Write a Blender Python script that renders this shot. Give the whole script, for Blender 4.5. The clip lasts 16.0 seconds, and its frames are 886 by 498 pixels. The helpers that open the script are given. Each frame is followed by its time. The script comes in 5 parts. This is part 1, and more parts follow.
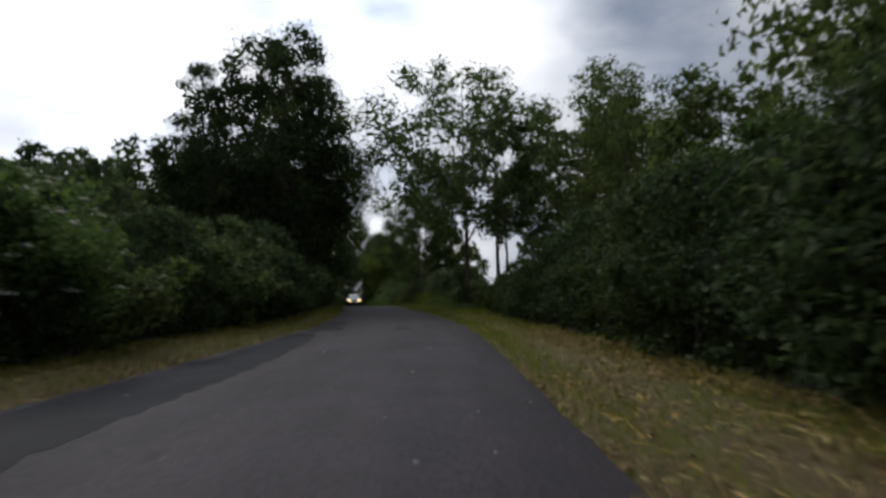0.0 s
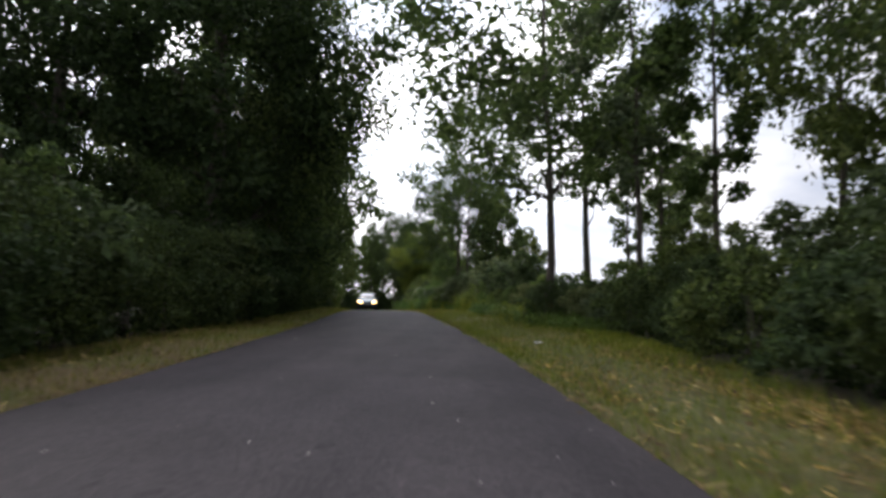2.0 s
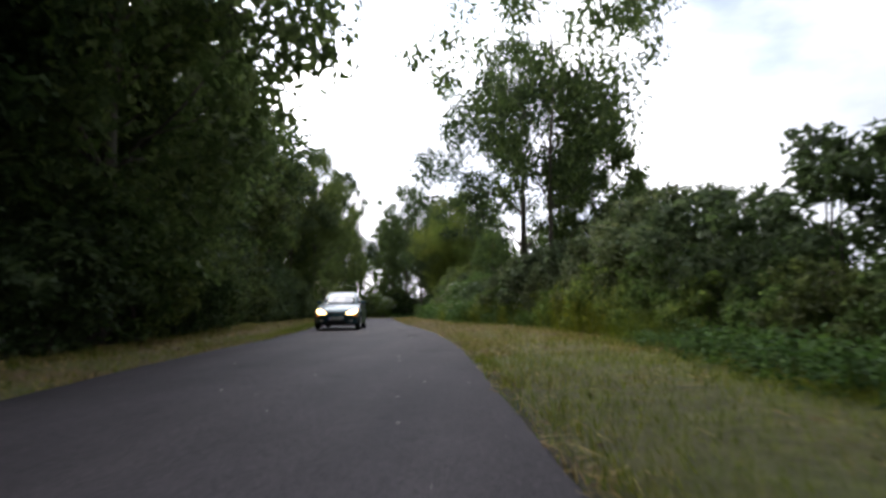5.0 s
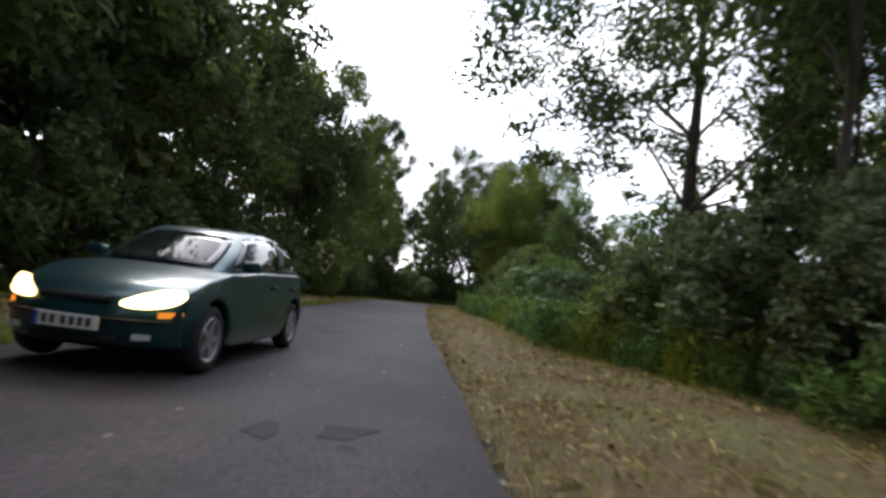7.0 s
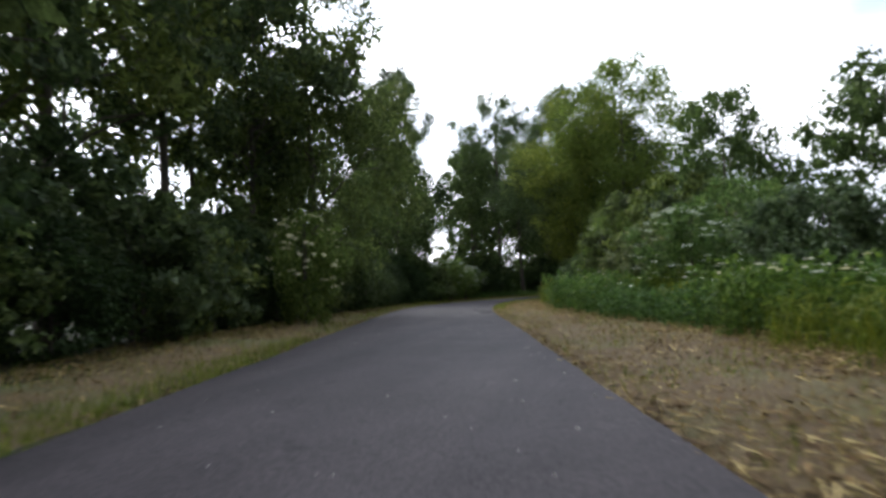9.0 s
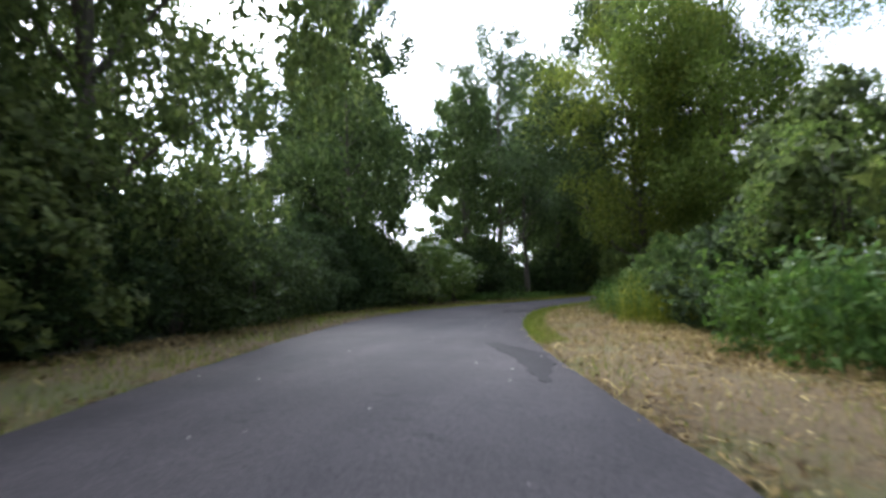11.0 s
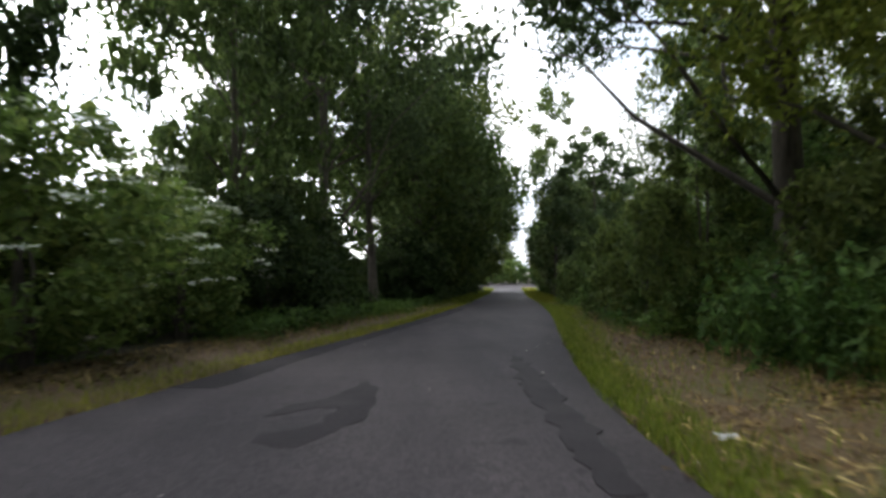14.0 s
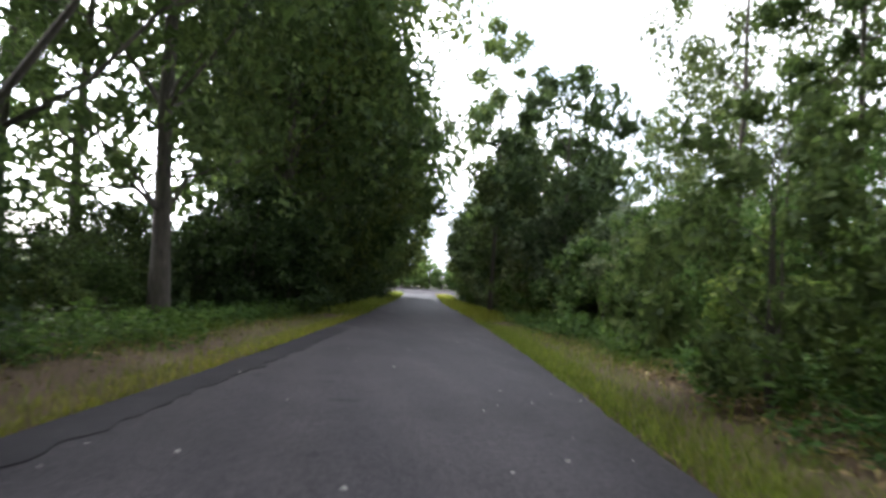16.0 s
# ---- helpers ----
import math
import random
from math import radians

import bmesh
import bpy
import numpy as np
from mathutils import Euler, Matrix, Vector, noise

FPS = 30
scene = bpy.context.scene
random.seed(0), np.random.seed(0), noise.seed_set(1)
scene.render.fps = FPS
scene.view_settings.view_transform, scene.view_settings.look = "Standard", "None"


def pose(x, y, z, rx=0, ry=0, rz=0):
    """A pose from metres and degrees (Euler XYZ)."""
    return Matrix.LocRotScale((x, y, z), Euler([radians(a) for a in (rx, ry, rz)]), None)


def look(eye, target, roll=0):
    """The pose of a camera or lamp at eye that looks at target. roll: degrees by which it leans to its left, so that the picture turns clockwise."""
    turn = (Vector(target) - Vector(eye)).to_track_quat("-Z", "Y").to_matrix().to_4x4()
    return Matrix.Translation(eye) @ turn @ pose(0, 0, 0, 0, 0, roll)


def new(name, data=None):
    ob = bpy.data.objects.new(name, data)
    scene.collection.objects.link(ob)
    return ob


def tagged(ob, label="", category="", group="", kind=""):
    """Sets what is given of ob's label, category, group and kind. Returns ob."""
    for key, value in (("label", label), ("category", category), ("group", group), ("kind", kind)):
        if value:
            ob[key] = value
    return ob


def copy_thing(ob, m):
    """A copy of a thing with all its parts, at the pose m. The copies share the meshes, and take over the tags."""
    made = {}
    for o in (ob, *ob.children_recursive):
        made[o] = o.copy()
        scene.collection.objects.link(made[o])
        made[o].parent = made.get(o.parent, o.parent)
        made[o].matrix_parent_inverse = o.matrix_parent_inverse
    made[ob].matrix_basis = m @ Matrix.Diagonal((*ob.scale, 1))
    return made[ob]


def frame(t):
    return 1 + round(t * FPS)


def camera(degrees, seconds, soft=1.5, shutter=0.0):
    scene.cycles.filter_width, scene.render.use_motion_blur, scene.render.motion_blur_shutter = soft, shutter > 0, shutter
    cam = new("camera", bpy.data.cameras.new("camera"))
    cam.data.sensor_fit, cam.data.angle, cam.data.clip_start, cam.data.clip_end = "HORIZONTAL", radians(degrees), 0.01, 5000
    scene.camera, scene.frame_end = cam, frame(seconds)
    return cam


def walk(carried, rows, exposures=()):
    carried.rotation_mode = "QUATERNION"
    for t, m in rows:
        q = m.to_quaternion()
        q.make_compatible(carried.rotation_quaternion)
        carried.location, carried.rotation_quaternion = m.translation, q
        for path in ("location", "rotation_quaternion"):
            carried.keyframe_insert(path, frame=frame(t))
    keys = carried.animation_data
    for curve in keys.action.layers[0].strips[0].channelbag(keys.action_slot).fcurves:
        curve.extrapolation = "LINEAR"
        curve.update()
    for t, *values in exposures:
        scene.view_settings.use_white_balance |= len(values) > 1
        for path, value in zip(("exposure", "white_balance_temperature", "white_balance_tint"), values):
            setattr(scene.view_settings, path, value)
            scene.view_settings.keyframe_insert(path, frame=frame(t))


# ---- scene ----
cam = camera(76.6, 16.0, soft=3.1, shutter=0.25)
PATH = [
    (0.0, pose(0.000, 0.000, 1.050, 94.76, -0.00, 0.00)),
    (0.5, pose(-0.040, 5.258, 1.050, 94.46, -0.72, 0.24)),
    (1.0, pose(-0.160, 10.198, 1.050, 94.06, -0.78, 2.14)),
    (1.5, pose(-0.400, 15.141, 1.050, 94.45, -0.74, 2.85)),
    (2.0, pose(-0.840, 20.001, 1.050, 94.85, -1.04, 4.03)),
    (2.5, pose(-1.240, 24.688, 1.050, 94.63, -1.02, 6.24)),
    (3.0, pose(-1.800, 29.212, 1.050, 94.42, 0.28, 7.55)),
    (3.5, pose(-2.400, 33.710, 1.050, 93.93, 1.56, 6.55)),
    (4.0, pose(-2.920, 38.091, 1.050, 94.83, 0.74, 6.78)),
    (6.5, pose(-5.818, 58.616, 0.994, 94.56, -1.68, 9.25)),
    (7.0, pose(-6.616, 62.532, 0.932, 93.15, -6.84, 12.26)),
    (7.5, pose(-7.614, 66.213, 0.853, 92.00, -7.85, 17.84)),
    (8.0, pose(-8.914, 70.137, 0.746, 91.83, -3.14, 20.11)),
    (8.5, pose(-10.439, 73.986, 0.630, 91.94, 0.53, 17.76)),
    (9.0, pose(-11.690, 77.899, 0.513, 92.36, 2.19, 15.47)),
    (11.5, pose(-16.616, 97.070, -0.062, 91.98, -0.07, 13.00)),
    (12.0, pose(-17.529, 101.138, -0.184, 92.28, 0.62, 10.42)),
    (12.5, pose(-18.137, 105.077, -0.302, 92.56, 1.47, 6.15)),
    (13.0, pose(-18.648, 108.630, -0.409, 92.94, 1.21, 2.13)),
    (13.5, pose(-18.800, 111.966, -0.509, 92.71, 1.22, -1.27)),
    (14.0, pose(-18.694, 115.223, -0.607, 92.18, 0.52, -4.19)),
    (14.5, pose(-18.406, 118.571, -0.707, 92.24, 0.74, -7.89)),
    (15.0, pose(-17.981, 121.776, -0.803, 92.50, -0.47, -10.73)),
    (15.5, pose(-17.341, 124.940, -0.898, 92.48, -2.02, -12.48)),
    (16.0, pose(-16.708, 127.991, -0.990, 92.77, -3.39, -13.32)),
]
# seconds, stops, kelvin, tint
EXPOSURES = [(0.0, -1.0, 6350, 11), (1.0, -0.35, 6450, 12), (1.5, -0.1, 6500, 13), (2.0, 0.25, 6500, 14), (3.0, 0.55, 6400, 15), (4.0, 0.6, 6350, 15),
             (6.5, 0.45, 6350, 13), (7.5, 0.5, 6300, 12), (9.0, 0.55, 6150, 11), (11.5, 1.65, 5900, 10), (12.5, 2.15, 6050, 11), (13.5, 1.1, 6400, 10),
             (14.0, 1.05, 6500, 8), (14.5, 1.3, 6350, 9), (15.0, 1.55, 6300, 9), (15.5, 1.75, 6350, 10), (16.0, 1.85, 6300, 10)]
walk(cam, PATH, EXPOSURES)

# ---------------------------------------------------------------- light
CLOUD_SHIFT = (0.0, 0.0, 0.0)
SUN_FROM = Vector((-0.62, 0.66, 0.70)).normalized()


def make_world():
    world = bpy.data.worlds.new("cloudy_sky")
    world.use_nodes = True
    scene.world = world
    tree = world.node_tree
    tree.nodes.clear()
    n, l = tree.nodes, tree.links
    out = n.new("ShaderNodeOutputWorld")
    back = n.new("ShaderNodeBackground")
    back.inputs["Strength"].default_value = 0.1
    sky = n.new("ShaderNodeTexSky")
    sky.sky_type, sky.sun_disc = "NISHITA", False
    sky.sun_elevation = math.asin(SUN_FROM.z)
    sky.sun_rotation = math.atan2(SUN_FROM.x, SUN_FROM.y)
    sky.air_density, sky.dust_density = 1.0, 2.0
    coord = n.new("ShaderNodeTexCoord")
    flat = n.new("ShaderNodeMapping")
    flat.inputs["Location"].default_value = CLOUD_SHIFT
    flat.inputs["Rotation"].default_value = (0, 0, radians(16))
    flat.inputs["Scale"].default_value = (1.0, 1.0, 2.2)
    cover = n.new("ShaderNodeTexNoise")
    cover.inputs["Scale"].default_value, cover.inputs["Detail"].default_value = 1.5, 7.0
    ramp = n.new("ShaderNodeValToRGB")
    ramp.color_ramp.elements[0].position, ramp.color_ramp.elements[1].position = 0.36, 0.52
    puff = n.new("ShaderNodeTexNoise")
    puff.inputs["Scale"].default_value, puff.inputs["Detail"].default_value = 3.1, 6.0
    shade = n.new("ShaderNodeValToRGB")
    shade.color_ramp.elements[0].position, shade.color_ramp.elements[1].position = 0.3, 0.62
    shade.color_ramp.elements[0].color = (7.0, 8.0, 9.8, 1)
    shade.color_ramp.elements[1].color = (15.5, 15.6, 15.8, 1)
    # the cloud is brightest round the hidden sun
    toward = n.new("ShaderNodeVectorMath")
    toward.operation = "DOT_PRODUCT"
    toward.inputs[1].default_value = SUN_FROM
    steep = n.new("ShaderNodeMath")
    steep.operation = "POWER"
    steep.inputs[1].default_value = 3.0
    steep.use_clamp = True
    high = n.new("ShaderNodeMath")
    high.operation = "MAXIMUM"
    high.inputs[1].default_value = 0.0
    glow = n.new("ShaderNodeMath")
    glow.operation = "MULTIPLY_ADD"
    glow.inputs[1].default_value, glow.inputs[2].default_value = 2.7, 0.55
    lit = n.new("ShaderNodeVectorMath")
    lit.operation = "SCALE"
    l.new(coord.outputs["Generated"], toward.inputs[0])
    l.new(toward.outputs["Value"], high.inputs[0])
    l.new(high.outputs["Value"], steep.inputs[0])
    l.new(steep.outputs["Value"], glow.inputs[0])
    l.new(shade.outputs["Color"], lit.inputs[0])
    l.new(glow.outputs["Value"], lit.inputs["Scale"])
    mix = n.new("ShaderNodeMix")
    mix.data_type = "RGBA"
    l.new(coord.outputs["Generated"], flat.inputs["Vector"])
    l.new(flat.outputs["Vector"], cover.inputs["Vector"])
    l.new(flat.outputs["Vector"], puff.inputs["Vector"])
    l.new(cover.outputs["Fac"], ramp.inputs["Fac"])
    l.new(puff.outputs["Fac"], shade.inputs["Fac"])
    l.new(ramp.outputs["Color"], mix.inputs["Factor"])
    l.new(sky.outputs["Color"], mix.inputs["A"])
    l.new(lit.outputs["Vector"], mix.inputs["B"])
    l.new(mix.outputs["Result"], back.inputs["Color"])
    l.new(back.outputs["Background"], out.inputs["Surface"])



make_world()
sun_data = bpy.data.lights.new("sun", "SUN")
sun_data.energy, sun_data.angle, sun_data.color = 1.2, radians(14), (1.0, 0.95, 0.88)
sun = new("sun", sun_data)
sun.matrix_basis = look(SUN_FROM * 60, (0, 0, 0))

# ---------------------------------------------------------------- materials
def material(name, rough=0.8):
    m = bpy.data.materials.new(name)
    m.use_nodes = True
    bsdf = m.node_tree.nodes["Principled BSDF"]
    bsdf.inputs["Roughness"].default_value = rough
    return m, m.node_tree.nodes, m.node_tree.links, bsdf


def ramp_node(n, stops):
    r = n.new("ShaderNodeValToRGB")
    e = r.color_ramp.elements
    e[0].position, e[0].color = stops[0][0], (*stops[0][1], 1)
    e[1].position, e[1].color = stops[-1][0], (*stops[-1][1], 1)
    for p, c in stops[1:-1]:
        k = e.new(p)
        k.color = (*c, 1)
    return r


def noise_node(n, l, coord, scale, detail=5.0, rough=0.55):
    t = n.new("ShaderNodeTexNoise")
    t.inputs["Scale"].default_value, t.inputs["Detail"].default_value = scale, detail
    t.inputs["Roughness"].default_value = rough
    l.new(coord, t.inputs["Vector"])
    return t


def mix_color(n, l, fac, a, b, mode="MIX"):
    m = n.new("ShaderNodeMix")
    m.data_type, m.blend_type = "RGBA", mode
    for sock, v in (("Factor", fac), ("A", a), ("B", b)):
        if isinstance(v, (int, float)):
            m.inputs[sock].default_value = v
        elif isinstance(v, tuple):
            m.inputs[sock].default_value = (*v, 1)
        else:
            l.new(v, m.inputs[sock])
    return m.outputs["Result"]


def leaf_material(name, dark, mid, light, glow=0.35, rough=0.6):
    """Leaves: each its own shade, with light passing through them."""
    m, n, l, bsdf = material(name, rough)
    geo = n.new("ShaderNodeNewGeometry")
    info = n.new("ShaderNodeObjectInfo")
    ramp = ramp_node(n, [(0.0, dark), (0.55, mid), (1.0, light)])
    l.new(geo.outputs["Random Per Island"], ramp.inputs["Fac"])
    tint = ramp_node(n, [(0.0, (0.72, 0.8, 0.72)), (0.5, (1.0, 1.0, 1.0)), (1.0, (1.25, 1.12, 0.85))])
    l.new(info.outputs["Random"], tint.inputs["Fac"])
    col = mix_color(n, l, 1.0, ramp.outputs["Color"], tint.outputs["Color"], "MULTIPLY")
    coord = n.new("ShaderNodeTexCoord").outputs["Object"]
    fleck = noise_node(n, l, coord, 9.0, 3.0, 0.6)
    fr = ramp_node(n, [(0.35, (0.6, 0.6, 0.6)), (0.65, (1.3, 1.28, 1.2))])
    l.new(fleck.outputs["Fac"], fr.inputs["Fac"])
    col = mix_color(n, l, 1.0, col, fr.outputs["Color"], "MULTIPLY")
    l.new(col, bsdf.inputs["Base Color"])
    bsdf.inputs["Specular IOR Level"].default_value = 0.1
    trans = n.new("ShaderNodeBsdfTranslucent")
    warm = mix_color(n, l, 1.0, col, (1.12, 1.17, 0.88), "MULTIPLY")
    l.new(warm, trans.inputs["Color"])
    mixer = n.new("ShaderNodeMixShader")
    mixer.inputs["Fac"].default_value = glow
    l.new(bsdf.outputs["BSDF"], mixer.inputs[1])
    l.new(trans.outputs["BSDF"], mixer.inputs[2])
    l.new(mixer.outputs["Shader"], n["Material Output"].inputs["Surface"])
    return m


def bark_material(name, dark, light):
    m, n, l, bsdf = material(name, 0.9)
    coord = n.new("ShaderNodeTexCoord")
    stretch = n.new("ShaderNodeMapping")
    stretch.inputs["Scale"].default_value = (6.0, 6.0, 1.2)
    l.new(coord.outputs["Object"], stretch.inputs["Vector"])
    t = noise_node(n, l, stretch.outputs["Vector"], 2.5, 8.0, 0.65)
    ramp = ramp_node(n, [(0.3, dark), (0.7, light)])
    l.new(t.outputs["Fac"], ramp.inputs["Fac"])
    moss = noise_node(n, l, coord.outputs["Object"], 0.8, 4.0)
    mr = ramp_node(n, [(0.5, (0, 0, 0)), (0.7, (0.6, 0.6, 0.6))])
    l.new(moss.outputs["Fac"], mr.inputs["Fac"])
    l.new(mix_color(n, l, mr.outputs["Color"], ramp.outputs["Color"], (0.06, 0.075, 0.03)), bsdf.inputs["Base Color"])
    bump = n.new("ShaderNodeBump")
    bump.inputs["Strength"].default_value, bump.inputs["Distance"].default_value = 0.6, 0.03
    l.new(t.outputs["Fac"], bump.inputs["Height"])
    l.new(bump.outputs["Normal"], bsdf.inputs["Normal"])
    return m


def asphalt_material():
    m, n, l, bsdf = material("worn_asphalt", 0.78)
    coord = n.new("ShaderNodeTexCoord").outputs["Object"]
    grain = noise_node(n, l, coord, 90.0, 4.0, 0.7)
    blotch = noise_node(n, l, coord, 0.7, 6.0, 0.6)
    base = ramp_node(n, [(0.25, (0.0360, 0.0315, 0.0350)), (0.75, (0.0610, 0.0530, 0.0590))])
    l.new(blotch.outputs["Fac"], base.inputs["Fac"])
    stone = ramp_node(n, [(0.34, (0.5, 0.5, 0.5)), (0.52, (1.0, 1.0, 1.0)), (0.7, (1.9, 1.85, 1.75))])
    l.new(grain.outputs["Fac"], stone.inputs["Fac"])
    col = mix_color(n, l, 1.0, base.outputs["Color"], stone.outputs["Color"], "MULTIPLY")
    pit = noise_node(n, l, coord, 24.0, 3.0, 0.7)
    pr = ramp_node(n, [(0.36, (0.7, 0.7, 0.71)), (0.5, (1.0, 1.0, 1.0)), (0.64, (1.3, 1.28, 1.24))])
    l.new(pit.outputs["Fac"], pr.inputs["Fac"])
    col = mix_color(n, l, 1.0, col, pr.outputs["Color"], "MULTIPLY")
    stretch = n.new("ShaderNodeMapping")
    stretch.inputs["Scale"].default_value = (1.3, 0.12, 1.0)
    l.new(coord, stretch.inputs["Vector"])
    wear = noise_node(n, l, stretch.outputs["Vector"], 1.0, 4.0)
    wr = ramp_node(n, [(0.35, (0.82, 0.82, 0.84)), (0.65, (1.15, 1.14, 1.12))])
    l.new(wear.outputs["Fac"], wr.inputs["Fac"])
    col = mix_color(n, l, 1.0, col, wr.outputs["Color"], "MULTIPLY")
    tar = noise_node(n, l, coord, 2.3, 3.0, 0.5)
    tr = ramp_node(n, [(0.66, (1, 1, 1)), (0.72, (0.62, 0.62, 0.64))])
    l.new(tar.outputs["Fac"], tr.inputs["Fac"])
    col = mix_color(n, l, 1.0, col, tr.outputs["Color"], "MULTIPLY")
    l.new(col, bsdf.inputs["Base Color"])
    bsdf.inputs["Specular IOR Level"].default_value = 0.22
    bump = n.new("ShaderNodeBump")
    bump.inputs["Strength"].default_value, bump.inputs["Distance"].default_value = 0.5, 0.006
    l.new(grain.outputs["Fac"], bump.inputs["Height"])
    l.new(bump.outputs["Normal"], bsdf.inputs["Normal"])
    return m


def patch_material(name, dark, light):
    m, n, l, bsdf = material(name, 0.75)
    bsdf.inputs["Specular IOR Level"].default_value = 0.12
    coord = n.new("ShaderNodeTexCoord").outputs["Object"]
    grain = noise_node(n, l, coord, 70.0, 4.0, 0.7)
    blot = noise_node(n, l, coord, 1.6, 4.0)
    a = ramp_node(n, [(0.3, dark), (0.7, light)])
    l.new(blot.outputs["Fac"], a.inputs["Fac"])
    g = ramp_node(n, [(0.3, (0.6, 0.6, 0.6)), (0.75, (1.5, 1.5, 1.45))])
    l.new(grain.outputs["Fac"], g.inputs["Fac"])
    l.new(mix_color(n, l, 1.0, a.outputs["Color"], g.outputs["Color"], "MULTIPLY"), bsdf.inputs["Base Color"])
    bump = n.new("ShaderNodeBump")
    bump.inputs["Strength"].default_value, bump.inputs["Distance"].default_value = 0.4, 0.005
    l.new(grain.outputs["Fac"], bump.inputs["Height"])
    l.new(bump.outputs["Normal"], bsdf.inputs["Normal"])
    return m


def soil_material(name, dark, mid, light, green=(0.06, 0.09, 0.02), moss=0.6, earth=None, lush=None):
    """earth: from which to which y the dry cover gives way to bare brown earth."""
    m, n, l, bsdf = material(name, 0.95)
    coord = n.new("ShaderNodeTexCoord").outputs["Object"]
    fine = noise_node(n, l, coord, 26.0, 8.0, 0.75)
    wide = noise_node(n, l, coord, 0.55, 5.0, 0.6)
    ramp = ramp_node(n, [(0.28, dark), (0.5, mid), (0.72, light)])
    l.new(fine.outputs["Fac"], ramp.inputs["Fac"])
    gr = ramp_node(n, [(moss - 0.08, (0, 0, 0)), (moss + 0.08, (0.8, 0.8, 0.8))])
    l.new(wide.outputs["Fac"], gr.inputs["Fac"])
    col = mix_color(n, l, gr.outputs["Color"], ramp.outputs["Color"], green)
    if lush:
        along = n.new("ShaderNodeSeparateXYZ")
        l.new(coord, along.inputs["Vector"])
        reach = n.new("ShaderNodeMapRange")
        reach.inputs["From Min"].default_value, reach.inputs["From Max"].default_value = 0.0, 200.0
        l.new(along.outputs["Y"], reach.inputs["Value"])
        grown = ramp_node(n, [(y / 200.0, (k, k, k)) for y, k in lush])
        l.new(reach.outputs["Result"], grown.inputs["Fac"])
        tuft = noise_node(n, l, coord, 3.5, 6.0, 0.7)
        blades = ramp_node(n, [(0.3, (0.026, 0.036, 0.008)), (0.5, (0.078, 0.092, 0.018)), (0.7, (0.165, 0.155, 0.045))])
        l.new(tuft.outputs["Fac"], blades.inputs["Fac"])
        col = mix_color(n, l, grown.outputs["Color"], col, blades.outputs["Color"])
    if earth:
        brown = ramp_node(n, [(0.28, (0.045, 0.026, 0.015)), (0.5, (0.10, 0.06, 0.034)), (0.72, (0.17, 0.11, 0.065))])
        l.new(fine.outputs["Fac"], brown.inputs["Fac"])
        split = n.new("ShaderNodeSeparateXYZ")
        l.new(coord, split.inputs["Vector"])
        span = n.new("ShaderNodeMapRange")
        span.inputs["From Min"].default_value, span.inputs["From Max"].default_value = earth
        l.new(split.outputs["Y"], span.inputs["Value"])
        col = mix_color(n, l, span.outputs["Result"], col, brown.outputs["Color"])
    l.new(col, bsdf.inputs["Base Color"])
    bump = n.new("ShaderNodeBump")
    bump.inputs["Strength"].default_value, bump.inputs["Distance"].default_value = 0.9, 0.04
    l.new(fine.outputs["Fac"], bump.inputs["Height"])
    l.new(bump.outputs["Normal"], bsdf.inputs["Normal"])
    return m


LEAF_DARK = leaf_material("dark_leaves", (0.025, 0.039, 0.017), (0.048, 0.075, 0.033), (0.083, 0.117, 0.049), 0.4)
LEAF_SHADE = leaf_material("shade_leaves", (0.039, 0.056, 0.027), (0.072, 0.105, 0.051), (0.116, 0.153, 0.074), 0.45)
LEAF_MID = leaf_material("green_leaves", (0.050, 0.075, 0.030), (0.092, 0.133, 0.050), (0.152, 0.192, 0.080), 0.5)
LEAF_LIGHT = leaf_material("fresh_leaves", (0.069, 0.113, 0.038), (0.118, 0.185, 0.065), (0.192, 0.248, 0.095), 0.5)
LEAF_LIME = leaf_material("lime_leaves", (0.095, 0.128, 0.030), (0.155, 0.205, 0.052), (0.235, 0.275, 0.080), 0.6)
LEAF_GREY = leaf_material("pale_leaves", (0.069, 0.098, 0.055), (0.117, 0.156, 0.088), (0.192, 0.221, 0.142), 0.35)
HERB = leaf_material("nettle_leaves", (0.042, 0.080, 0.025), (0.074, 0.140, 0.038), (0.127, 0.200, 0.060), 0.4)
GRASS = leaf_material("grass_blades", (0.10, 0.14, 0.02), (0.17, 0.21, 0.03), (0.27, 0.29, 0.05), 0.35)
FRESH = leaf_material("fresh_grass", (0.13, 0.16, 0.028), (0.20, 0.24, 0.042), (0.30, 0.31, 0.07), 0.4)
STRAW = leaf_material("dry_straw", (0.12, 0.075, 0.03), (0.31, 0.21, 0.085), (0.60, 0.46, 0.23), 0.2, 0.7)
LITTER = leaf_material("brown_litter", (0.07, 0.045, 0.025), (0.15, 0.10, 0.055), (0.26, 0.18, 0.10), 0.15, 0.8)
BLOSSOM = leaf_material("cream_blossom", (0.50, 0.52, 0.47), (0.64, 0.66, 0.61), (0.72, 0.74, 0.70), 0.25, 0.7)
BARK = bark_material("grey_brown_bark", (0.035, 0.028, 0.022), (0.12, 0.10, 0.08))
ASPHALT = asphalt_material()
PATCH = patch_material("dark_tar_patch", (0.010, 0.011, 0.014), (0.020, 0.021, 0.026))
PATCH_OLD = patch_material("faded_tar_patch", (0.023, 0.0205, 0.0235), (0.039, 0.0345, 0.0385))
